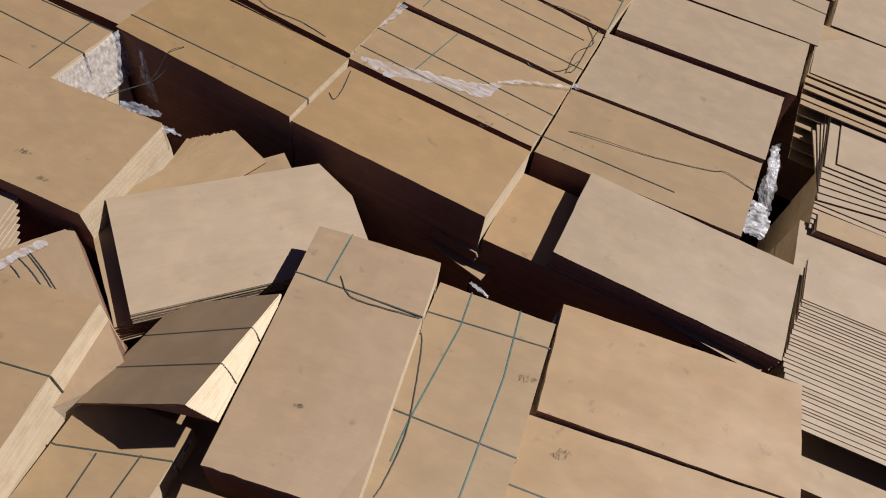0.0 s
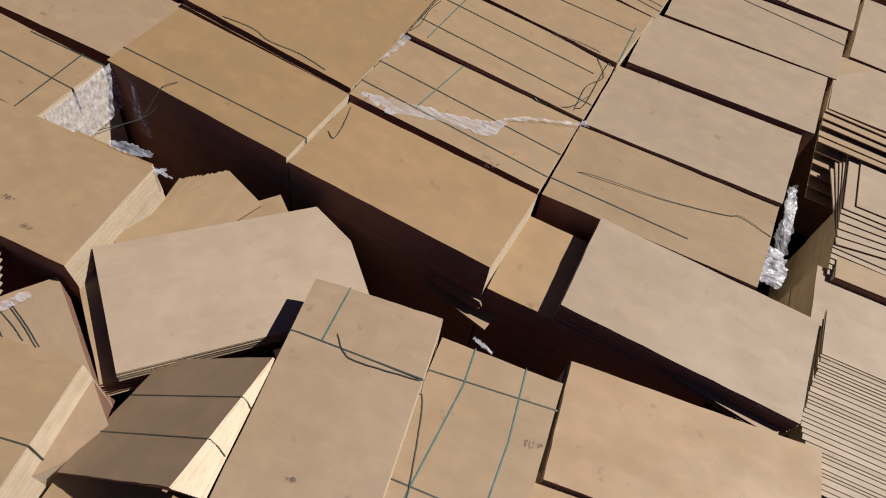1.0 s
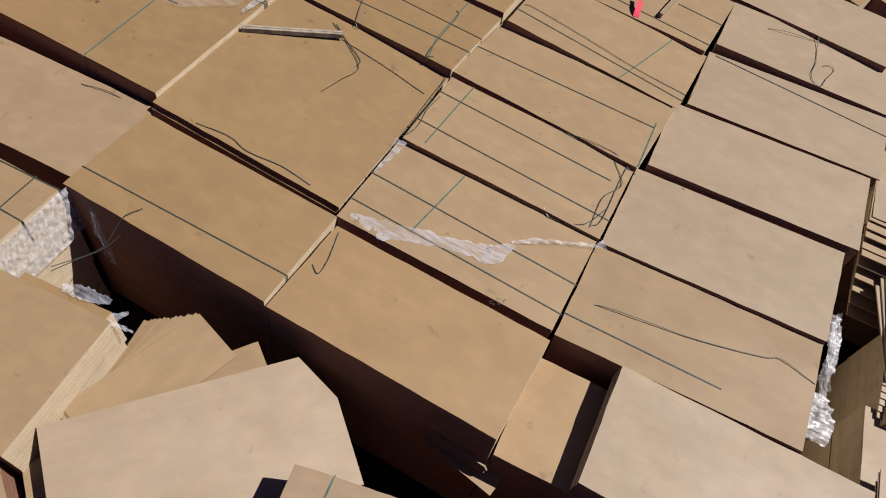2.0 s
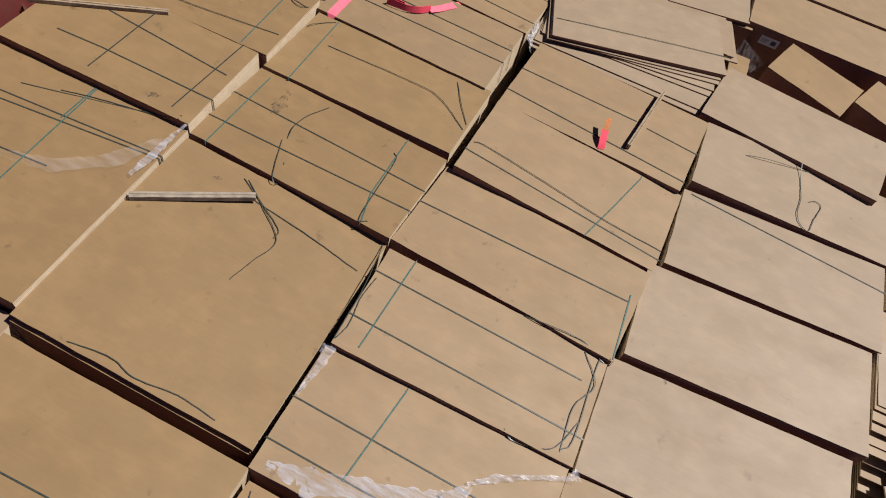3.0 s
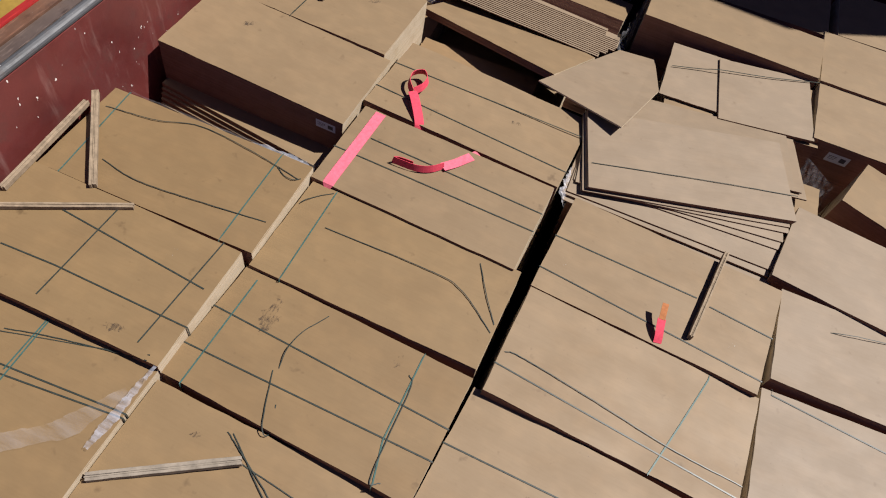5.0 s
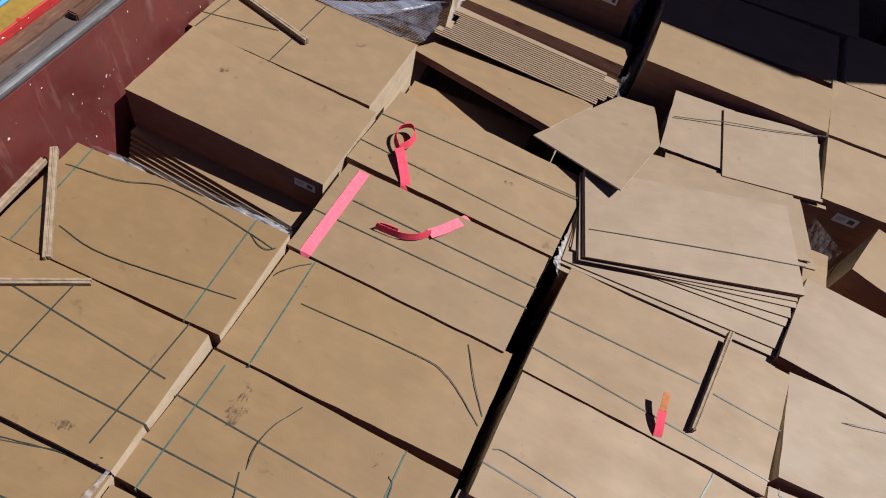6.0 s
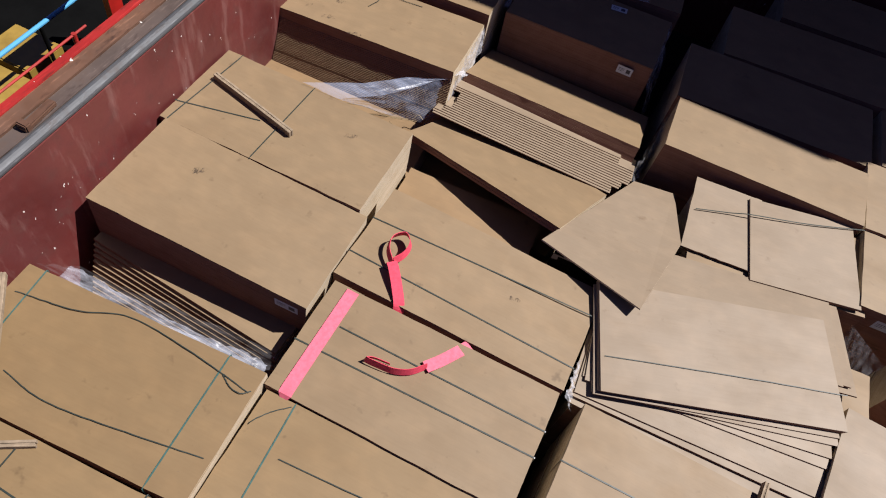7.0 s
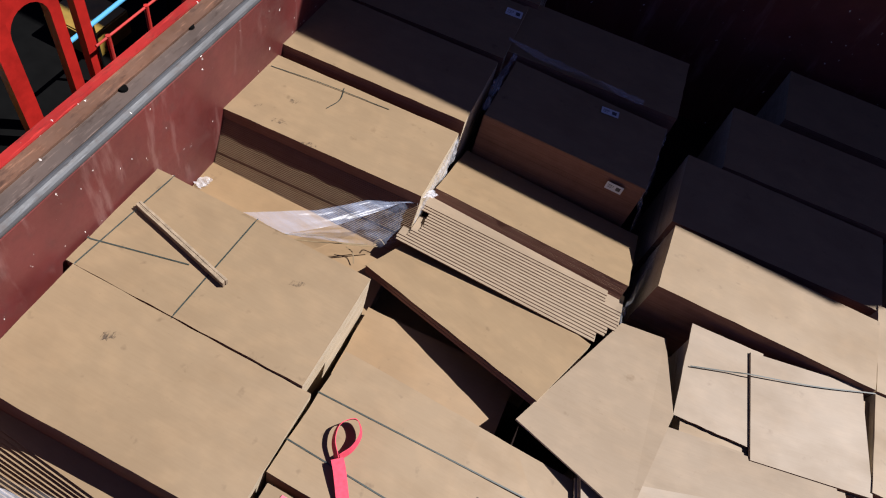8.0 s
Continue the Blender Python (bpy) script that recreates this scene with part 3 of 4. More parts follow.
fan("short steps of offcut sheets in the gap", [corner_pose(3.857 + 0.05 * i, 9.16 - 0.10 * i, 1.96 - 0.10 * i, 4, 0.55, 1.25) for i in range(5)], L=0.55, face=PLY)

def slab(corners, th):
    bm = bmesh.new()
    cs = [Vector(c) for c in corners]
    n = (cs[1] - cs[0]).cross(cs[2] - cs[0]).normalized()
    n = n if n.z > 0 else -n
    top, bot = [bm.verts.new(c) for c in cs], [bm.verts.new(c - n * th) for c in cs]
    bm.faces.new(top)
    bm.faces.new(bot[::-1])
    for k in range(len(cs)):
        f = bm.faces.new((bot[k], bot[(k + 1) % len(cs)], top[(k + 1) % len(cs)], top[k]))
        f.material_index = 1
    bmesh.ops.recalc_face_normals(bm, faces=bm.faces)
    return bm


# ---- north part ----
fan("plywood sheets fanned out under the top board", [corner_pose(-1.176 - 0.012 * i, 12.888 + 0.006 * i, 2.235 - 0.0195 * i, 18.6 - 0.2 * i) for i in range(3)] + [corner_pose(x, y, z, a, 2.48, 1.25, 1, -1) for x, y, z, a in ((1.091, 12.682, 2.045, -1.0), (1.147, 13.612, 2.175, 17.7), (1.157, 13.533, 2.156, 15.2), (1.118, 13.385, 2.137, 9.5), (1.108, 13.266, 2.118, 5.8), (1.1, 12.949, 2.10, 2.9), (1.051, 12.85, 2.08, 1.5))], face=PLY_PALE)
stack("T7", -0.1, 13.472, 2.055, 1.4, tilt=(0, 0))
stack("T8", -0.01, 14.588, 1.8, 8, L=2.4, W=1, tilt=(-1.2, -1))
fan("pale boards lying askew behind the fanned sheets", [pose(-0.056, 14.608, 2.058, -9.5, -2, 9), pose(0.043, 14.666, 2.025, -9.5, -2, 9), pose(0.113, 14.565, 2.002, -9.5, -2, 11)], L=2.2, W=1.2, face=PLY_PALE)
stack("G", 0.28, 15.85, 1.925, 7, L=2.10, W=1.16, tilt=(0, -2), label="tied plywood stack under two boards laid side by side")
solo("loose_board", sheet_bm(corner_pose(-0.808, 15.271, 1.945, 3.2, 0.84, 1.17, -1, -1, 0, -2.0), 0.84, 1.17, seed=3), [PLY_PALE, EDGE, EDGE_SHADE], "smaller plywood board beside a larger one on a stack", "plywood board", "loose boards")
fan("two plywood boards lying together over a smaller one", [corner_pose(0.036, 15.180, 2.01 - 0.0195 * i, 10.5, 1.29, 1.25, -1, -1, 0, -2.0) for i in range(2)], L=1.29, W=1.25, face=PLY_PALE)
stack("Gr", 2.50, 16.13, 2.05, 3.0, W=1.19, tilt=(0, 0), label="plywood stack level with the shaded one behind it")
m = corner_pose(1.74, 14.50, 2.09, -18, 1.22, 0.86)
stack("Q", m.translation.x, m.translation.y, 2.09, -18, L=1.22, W=0.86, tilt=(0, 0), face=PLY_TAN, label="short plywood stack turned askew beside a dark gap")
m = corner_pose(3.08, 14.64, 2.06, -22, 1.9, 0.8)
stack("Qe", m.translation.x, m.translation.y, 2.06, -22, L=1.9, W=0.8, tilt=(0, 0), face=PLY_TAN, label="plywood stack turned askew at the end of a row")
stack("Qw", 1.24, 14.25, 2.0, 4, L=0.55, W=0.7, tilt=(0, 0), face=PLY_TAN, label="narrow stack of plywood offcuts between larger stacks")
stack("P", -0.14, 17.06, 2.12, 1.6, L=2.6, W=0.95, tilt=(0, 0))
stack("Pr", 2.417, 17.319, 2.09, 3.6, W=1.2, tilt=(0, 0))
stack("E1", -2.93, 17.118, 1.655, 0.0, L=2.5, W=1.25, tilt=(-21.5, 0), label="plywood stack slumped down to one side, half in shade")
# rows of sheets slid apart, each one tilted like the slumped stack beside it
f_nw, f_ne, f_sw, f_se = Vector((-4.060, 16.292, 1.820)), Vector((-1.819, 16.382, 1.740)), Vector((-4.188, 15.706, 1.800)), Vector((-1.801, 15.724, 1.755))
tight = []
for i in range(16):
    k = i / 15
    w, e = f_nw.lerp(f_sw, k), f_ne.lerp(f_se, k)
    u = (e - w).normalized()
    w = w + u * ((0.0 if i < 6 else 0.12 if i < 8 else -0.06) * (1 - k) + R.uniform(-0.025, 0.02))
    e = e + u * ((-0.02 if i < 3 else 0.2 if i < 10 else 0.1 if i < 13 else 0.0) + R.uniform(-0.012, 0.012))
    v = Vector((0, math.cos(radians(17)), -math.sin(radians(17))))
    v = (v - v.dot(u) * u).normalized()
    m = Matrix((u, v, u.cross(v))).transposed().to_4x4()
    m.translation = e - u * 1.24 + v * 0.16
    tight.append(m)
fan("tight fan of plywood sheets, pale edges in a row", tight, L=2.48, W=0.32, face=PLY_PALE, T=0.0125)
e_se, e_ne, e_sw = Vector((-2.253, 14.656, 2.103)), Vector((-1.89, 15.598, 1.794)), Vector((-4.358, 15.155, 1.830))
ev = (e_ne - e_se).normalized()
eu = (e_se - e_sw).normalized()
em = Matrix((eu, ev, eu.cross(ev))).transposed().to_4x4()
em.translation = (e_se + e_sw) / 2 + ev * 0.60
bundle("plywood_bundle", em, 2.31, 1.20, 0.09, PLY, "orange tan plywood bundle slipped askew, one end raised", seed=31, loose=0.003)
stack("E3", -3.2, 15.6, 1.05, -6.6, L=2.2, W=1.1, tilt=(0, 0), face=PLY, label="low plywood stack under a slipped bundle")
stack("E4", -3.25, 14.45, 1.6, 2.5, L=1.75, W=0.95, tilt=(0, 0), face=PLY_ORANGE, label="low stack of orange tan plywood in a pit")
stack("pit", -5.43, 15.2, 1.42, 3.5, W=1.2, tilt=(0, 0), face=PLY_ORANGE, label="low stack of orange tan plywood in a pit")
stack("pit2", -5.412, 11.857, 0.6, -0.3, W=0.9, tilt=(-1.2, -1), face=PLY, label="low stack of plywood under torn film")
ledges = []
for i in range(42):
    # sheets slid out below one another, three by three
    k = i // 3 * 0.45
    ledges.append(corner_pose(-6.56 + 0.02 * k, 12.135 - 0.075 * k + R.uniform(-0.004, 0.004), 1.70 - 0.0182 * i, -5.0 + 0.5 * k, 2.36, 0.55))
fan("slipped sheets standing out in steps under a high stack", ledges, L=2.36, W=0.55, face=PLY)
stack("K1", -3.042, 18.376, 2.1, 1.1, L=2.2, W=1.2, tilt=(-1.2, -1))
stack("K2", -3.185, 19.779, 2.08, 5, tilt=(-1.2, -1))
stack("K3", -5.61, 19.318, 2.1, 5, tilt=(-1.2, -1))
stack("P2", -0.188, 18.276, 2.07, 3.9, L=2.7, W=1.2, tilt=(0, 0))
stack("P3", 0.113, 19.619, 2.05, 4, tilt=(-1.2, -1))
stack("P4", 2.539, 18.637, 2.06, 4.4, tilt=(0, 0))
stack("K4", -5.605, 20.686, 2.1, 4.9, tilt=(-1.2, -1))
stack("P5", 0.822, 21.263, 1.9, 3.5, W=1.2, tilt=(-1.2, -1))

# a broken board that slopes down to the north
solo("loose_board", slab([(-2.305, 14.28, 2.19), (-1.107, 13.854, 2.385), (-0.825, 15.23, 1.99), (-1.02, 16.29, 1.64), (-1.553, 16.205, 1.64)], 0.018), [PLY_PALE, EDGE, EDGE_SHADE], "pale broken plywood board lying loose across a gap", "plywood board", "loose boards")

# ---- south part ----
stack("near1", 0.71, 2.723, 2.389, 13.2, L=1.271, W=2.524, tilt=(-1.8, -1.9), lift=(0, -0.03, -0.02, 0), face=PLY_PINK, label="plywood stack turned crosswise, dark strap over its end")
stack("V3", 1.91, 2.936, 2.1, 9.5, L=1.24, W=2.5, tilt=(-1.1, -1.5), face=PLY, label="plywood stack crossed by teal plastic straps")
stack("W2", 3.773, 3.096, 2.01, 13.3, tilt=(0, -1.6), face=PLY_ORANGE, label="plywood stack under a bundle that lies askew")
bundle("plywood_bundle", pose(3.643, 4.205, 2.08, 0, 0, 11.6), 2.51, 1.21, 0.10, PLY_ORANGE, "tan plywood bundle lying askew on other sheets", seed=9, loose=0.003)
stack("W3", 3.62, 4.16, 1.95, 11.2, W=1.2, tilt=(0, 0), face=PLY_PINK)
stack("V0", -3.514, 3.182, 2.247, 6.6, W=1.341, tilt=(-0.4, 0), label="plywood stack with frayed corner beside slipped sheets", slip=((0.02, 0.3, 0.03, 0.0),))
m = corner_pose(-2.504, 4.105, 2.08, 6.6, 0.95, 0.9, 1, 1)
stack("V0b", m.translation.x, m.translation.y, 2.08, 6.6, L=0.95, W=0.9, tilt=(0, 0), face=PLY_TAN, label="low stack of short tan sheets under a higher one")
stack("X1", -1.675, 0.681, 2.27, 13.3, L=1.25, W=2.5, tilt=(-1.8, -1.5), label="plywood stack with a pale sunlit side")
stack("X2", -0.415, 0.386, 1.8, 7.9, L=1.02, W=2.4, tilt=(-1.2, -1), label="plywood stack tied with dark straps, white label on its side")
stack("Y1", -1.835, 1.737, 1.95, -30.4, L=1.8, W=1, tilt=(0, 0), face=PLY_PINK, label="low plywood stack between higher ones")
stack("Y2", 1.196, 0.919, 2.33, 13.4, L=1.55, W=0.9, tilt=(0, 0), face=PLY, label="plywood stack a step lower than its neighbour")

fan("short sheet ends jutting out below a plywood stack", [corner_pose(1.19 + R.uniform(-0.02, 0.03), 4.83 - 0.004 * i, 1.70 - 0.0185 * i, -2.5, 0.60, 0.6, 1, -1) for i in range(7)], L=0.60, W=0.6, face=PLY)
fan("loose plank ends sticking out low down between stacks", [corner_pose(1.36 - 0.03 * i, 4.70 + 0.01 * i, 1.46 - 0.02 * i, -8, 0.75, 0.5, 1, -1) for i in range(4)], L=0.75, W=0.5, face=PLY)
fan("loose sheet ends under a pale bundle", [corner_pose(4.364 - 0.03 * i, 4.977 - 0.02 * i, 1.98 - 0.03 * i, -2.5 - 1.5 * i, 2.0, 1.0, 1, -1) for i in range(3)], L=2.0, W=1.0, face=PLY, T=0.012)

fan("stepped edges of pale sheets in a gap", [corner_pose(-3.0 + 0.05 * i, 2.583 - 0.055 * i, 2.02 - 0.022 * i, 16, 1.4, 0.4, 1, 1) for i in range(7)], L=1.4, W=0.4, face=PLY_PALE)

# a bundle that leans, and the fan of sheets below it
v_nw, v_sw, v_ne = Vector((-2.205, 2.975, 2.15)), Vector((-1.172, 2.184, 1.975)), Vector((-0.831, 4.724, 1.956))
vu = (v_ne - v_nw).normalized()
vv = (v_nw - v_sw)
vv = (vv - vv.dot(vu) * vu).normalized()
vm = Matrix((vu, vv, vu.cross(vv))).transposed().to_4x4()
V1_L, V1_W = 2.46, 1.30
vm.translation = v_nw + vu * V1_L / 2 - vv * V1_W / 2
v1 = thing("plywood_bundle", vm @ pose(0, 0, -0.24), "pale plywood bundle slipped askew, one corner sawn off", "plywood bundle", "slipped bundles")
for k in range(12):
    dx, dy, dz = R.gauss(0, 0.004) * (k > 0), R.gauss(0, 0.004) * (k > 0), -0.0198 * k
    outline = [(-V1_L / 2, -V1_W / 2), (V1_L / 2, -V1_W / 2), (V1_L / 2, V1_W / 2 - 0.48), (V1_L / 2 - 0.24, V1_W / 2), (-V1_L / 2, V1_W / 2)]
    sheet = part("sheet", slab([vm @ Vector((x + dx, y + dy, dz)) for x, y in outline], 0.018), [PLY_PALE, EDGE, EDGE_SHADE], v1)
bundle("plywood_bundle", vm @ pose(-0.32, 0.03, -0.30, 0, 0, 1.5), 2.2, 1.24, 0.4, PLY, "plywood bundle under the slipped one, edges showing", seed=13, loose=0.004)
poses = [corner_pose(-1.275, 4.655, 1.90, 56, 1.4, 0.6, 1, 1), corner_pose(-1.30, 4.64, 1.88, 57, 1.4, 0.6, 1, 1)]
for i in range(22):
    f = 1 - i / 21
    poses.append(corner_pose(-2.40 + 0.483 * f + R.uniform(-0.014, 0.014), 4.29 + 0.28 * f + R.uniform(-0.014, 0.014), 1.935 - 0.0095 * i, 101 - 26.5 * f, 1.40, 0.6, 1, 1))
fan("plywood sheets fanned out in a half turn under a slipped bundle", poses, L=1.40, W=0.6, face=PLY, T=0.009)

u_lo, u_s, u_n = Vector((-0.972, 1.26, 2.0)), Vector((0.163, 1.558, 2.93)), Vector((0.07, 2.846, 2.65))
lv = (u_n - u_s).normalized()
lu = (u_s - u_lo)
lu = (lu - lu.dot(lv) * lv).normalized()
lm = Matrix((lu, lv, lu.cross(lv))).transposed().to_4x4()
LEAN_L, LEAN_W, LEAN_T = 1.50, 1.30, 0.40
lm.translation = (u_s + u_n) / 2 - lu * LEAN_L / 2
lean = thing("plywood_bundle", lm @ pose(-LEAN_L / 2, 0, -0.2), "plywood bundle leaning steeply, opened like a wedge at its raised end", "plywood bundle", "slipped bundles")
part("top_sheet", sheet_bm(lm, LEAN_L, LEAN_W, 0.014, seed=15), [PLY_PINK, EDGE, EDGE_SHADE], lean)
bm = bmesh.new()
for k in range(24):
    # each sheet below hangs a little lower at the raised end and is slid back
    # and the far side is pressed tighter together than the near one
    lo, hi, back = (k + 1) / 24, k / 24, 0.15 * k / 24 + R.uniform(-0.003, 0.003)
    q = []
    for y, t in ((-LEAN_W / 2 + 0.19 * hi, LEAN_T), (LEAN_W / 2, 0.13)):
        xs = ((-LEAN_L / 2 + 0.02 * hi, -0.014 - 0.10 * hi, -0.014 - 0.10 * lo), (LEAN_L / 2 - back, -0.014 - t * hi, -0.0142 - t * (lo - 0.004)))
        q.append([bm.verts.new(lm @ Vector((x, y, z))) for x, top, bot in xs for z in (top, bot)])
    a, b = q
    for f, mi in (((a[0], a[2], b[2], b[0]), 0), ((a[1], b[1], b[3], a[3]), 0), ((a[2], a[3], b[3], b[2]), 1), ((a[0], b[0], b[1], a[1]), 1), ((a[0], a[1], a[3], a[2]), 2), ((b[0], b[2], b[3], b[1]), 2)):
        bm.faces.new(f).material_index = mi
bmesh.ops.recalc_face_normals(bm, faces=bm.faces)
part("stack_body", bm, [PLY_PINK, EDGE, EDGE_SHADE], lean, "pale sheet ends fanned open")["kind"] = "stuff"
for sy in (-0.22, 0.2):
    d = 0.265 - 0.2 * sy
    bm = ribbon([(-LEAN_L / 2 + 0.01, sy, 0.003), (LEAN_L / 2, sy, 0.003), (LEAN_L / 2 + 0.008, sy + 0.005, -0.01), (LEAN_L / 2 - 0.06, sy + 0.05, -0.5 * d), (LEAN_L / 2 - 0.13, sy + 0.08, -d)], 0.011, smooth=0)
    bm.transform(lm)
    part("strap", bm, STRAP, lean, "dark plastic strap")
stack("L0", -0.172, 1.912, 1.45, 13.3, L=1.3, W=2, tilt=(-1.2, -1))

# ---- straps ----
strap("T2", [(-1.344, 6.864), (1.104, 6.847)])
strap("T2", [(-1.366, 6.436), (1.084, 6.435)])
strap("T2", [(-0.544, 7.409), (-0.595, 6.921), (-0.646, 6.423)], STRAP_G)
strap("T3", [(-1.43, 8.366), (0.9, 8.36)])
strap("T3", [(-1.394, 7.813), (1.083, 7.808)])
strap("T3", [(-1.107, 8.668), (-1.132, 7.539)], STRAP_G)
strap("T4", [(-1.419, 9.434), (1.051, 9.433)])
strap("T4", [(1.039, 9.53), (1.096, 8.696)], STRAP_G)
strap("T5", [(-1.314, 10.328), (1.212, 10.173)])
strap("T5", [(0.67, 11.209), (0.502, 10.576), (0.339, 9.962)], STRAP_G)
strap("T6", [(-1.274, 11.627), (1.15, 11.422)])
strap("T6", [(-1.276, 12.1), (0.342, 12.072)])
strap("T6", [(0.49, 12.031), (1.197, 11.971)])
strap("S1a", [(-3.886, 5.168), (-1.42, 5.265)])
strap("S1c", [(-4.052, 9.649), (-1.501, 9.552)])
strap("S1c", [(-4.006, 9.194), (-1.489, 9.217)])
strap("S1c", [(-3.792, 10.083), (-3.788, 8.83)], STRAP_G)
strap("S1c", [(-1.957, 10.086), (-1.93, 9.192), (-1.834, 8.818)], STRAP_G)
strap("S1d", [(-3.655, 11.417), (-3.597, 10.201)], STRAP_G)
strap("S1e", [(-3.69, 12.292), (-1.477, 12.259)])
strap("S1e", [(-4.051, 11.988), (-1.516, 11.989)])
strap("S1f", [(-4.008, 13.615), (-1.524, 13.675)])
strap("S1f", [(-4.042, 13.108), (-1.533, 13.006)])
strap("S0a", [(-6.149, 8.079), (-4.022, 8.345)])
strap("S0a", [(-6.189, 7.53), (-4.815, 7.676)])
strap("S0a", [(-5.156, 8.874), (-4.992, 6.405)], STRAP_G)
strap("S0b", [(-5.872, 9.788), (-4.104, 9.683)])
strap("S0b", [(-6.036, 9.206), (-5.445, 9.248), (-4.073, 9.273)])
strap("S0b", [(-5.373, 10.05), (-5.373, 8.927)])
strap("S0b", [(-4.246, 10.222), (-4.285, 8.952)])
strap("S0a", [(-6.235, 8.181), (-4.052, 8.385)])
strap("S0a", [(-5.178, 8.926), (-5.156, 8.25)], STRAP_G)
strap("S0c", [(-4.393, 11.504), (-4.33, 10.299)], STRAP_G)
strap("S0c", [(-6.352, 11.485), (-6.226, 10.238)], STRAP_G)
strap("B", [(-6.633, 13.823), (-5.728, 14.064)])
strap("B", [(-6.484, 14.784), (-6.573, 13.551)])
strap("B", [(-5.498, 14.807), (-5.524, 13.577)])
strap("U1", [(1.103, 6.515), (2.808, 6.555)])
strap("U4", [(1.308, 11.377), (3.755, 11.172)])
solo("loose_strap", ribbon([(-0.780, 15.893, 1.955), (-0.374, 16.041, 1.980), (-0.129, 16.119, 2.022), (0.534, 16.345, 2.036), (1.218, 16.629, 2.058)], 0.014, 0.002, smooth=6), STRAP, "dark plastic strap drawn across two boards", "packing strap", "loose straps")
loose_strap([(-1.257, 13.258), (0.169, 13.756), (1.145, 14.078)], 2.236, rise=0.004, label="dark plastic strap drawn across the fanned sheets")
strap("V3", [(1.432, 4.141), (1.512, 3.734), (1.568, 2.628), (1.617, 2.239)], STRAP_G)
strap("V3", [(1.953, 4.2), (2.12, 3.477), (2.28, 2.273)], STRAP_G)
strap("V3", [(1.15, 3.697), (2.369, 3.988)])
strap("V3", [(1.396, 2.654), (2.557, 2.838)])
strap("near1", [(0.012, 3.246), (1.2, 3.453)])
strap("near1", [(0.15, 3.84), (0.235, 3.289)], STRAP_G)
strap("Z0", [(-5.047, 4.312), (-3.888, 4.347)])
strap("Z0", [(-4.847, 4.743), (-3.84, 4.824)])
strap("Z0", [(-4.149, 5.058), (-4.077, 3.875)])
strap("X1", [(-2.029, 1.077), (-1.116, 1.32)])
strap("X2", [(-0.958, 0.944), (-0.007, 1.34)])
strap("X2", [(-0.287, 1.243), (-0.247, 0.812)])
strap("X2", [(-0.617, 1.063), (-0.546, 0.633)])
strap("W2", [(2.602, 2.649), (3.011, 2.719)])

# ---- scuffs and chips on the sheets ----
def smudge(name, c, low, high, scale):
    """Dirt rubbed thinly into the surface, in ragged patches."""
    m, nt, b = mat(name)
    b.inputs["Base Color"].default_value = (*c, 1)
    b.inputs["Roughness"].default_value = 0.8
    f = noise_at(nt, coords(nt, 2.6, 0.8, 1.0), scale, 6.0, 0.75)
    ms = nt.nodes.new("ShaderNodeMixShader")
    nt.links.new(ramp(nt, f, [(low, (0, 0, 0)), (high, (0.8, 0.8, 0.8))]), ms.inputs[0])
    nt.links.new(nt.nodes.new("ShaderNodeBsdfTransparent").outputs[0], ms.inputs[1])
    nt.links.new(b.outputs[0], ms.inputs[2])
    nt.links.new(ms.outputs[0], nt.nodes["Material Output"].inputs["Surface"])
    return m


SCUFF = smudge("rubbed_dirt", (0.045, 0.03, 0.022), 0.47, 0.66, 12.0)
FLECK = smudge("white_chips", (0.50, 0.49, 0.46), 0.63, 0.66, 42.0)


def scuff(key, x, y, angle, size, mt=None, label="dark scuff mark"):
    """A ragged smear on the top sheet of a stack."""
    ob, top, L, W = STACKS[key]
    r = random.Random(int(abs(x * 1000 + y * 77)))
    q = top.inverted() @ Vector((x, y, plane_z(top, x, y)))
    a = radians(angle)
    u, v = Vector((math.cos(a), math.sin(a), 0)), Vector((-math.sin(a), math.cos(a), 0))
    bm = bmesh.new()
    n = 28
    bm.faces.new([bm.verts.new(top @ (Vector((q.x, q.y, 0.0009)) + u * (size * 0.6 * math.cos(2 * math.pi * i / n) * r.uniform(0.55, 1.15)) + v * (size * 0.27 * math.sin(2 * math.pi * i / n) * r.uniform(0.45, 1.2)))) for i in range(n)])
    part("scuff", bm, mt or SCUFF, ob, label)


for key, x, y, a, size, n in (("S1c", -3.484, 9.849, 80, 0.30, 14), ("S1c", -3.43, 9.72, 70, 0.22, 9), ("S1c", -2.148, 9.946, 85, 0.14, 7), ("S1b", -3.403, 8.521, 20, 0.10, 5), ("S0b", -4.559, 8.981, 10, 0.2, 8), ("A", -5.86, 13.111, 40, 0.16, 5), ("T2", 0.519, 6.201, 40, 0.16, 9), ("U2", 1.664, 8.801, 70, 0.10, 4), ("Cc", -6.088, 16.181, 5, 0.18, 6), ("Cc", -5.628, 16.056, 15, 0.16, 6), ("Cc", -6.11, 16.549, 20, 0.14, 5), ("Cc", -6.417, 16.261, 50, 0.10, 5), ("near1", 0.738, 2.147, 20, 0.10, 4), ("W2", 2.92, 3.146, 15, 0.2, 6), ("V3", 2.308, 3.58, 10, 0.18, 4), ("V0", -3.189, 2.913, 15, 0.16, 4), ("V0", -2.787, 2.775, 10, 0.12, 4), ("B", -4.769, 14.427, 30, 0.14, 4), ("S0a", -5.612, 7.087, 15, 0.2, 4), ("S1f", -2.295, 13.449, 10, 0.12, 3), ("T4", -0.565, 9.303, 20, 0.1, 3)):
    scuff(key, x, y, a, size)
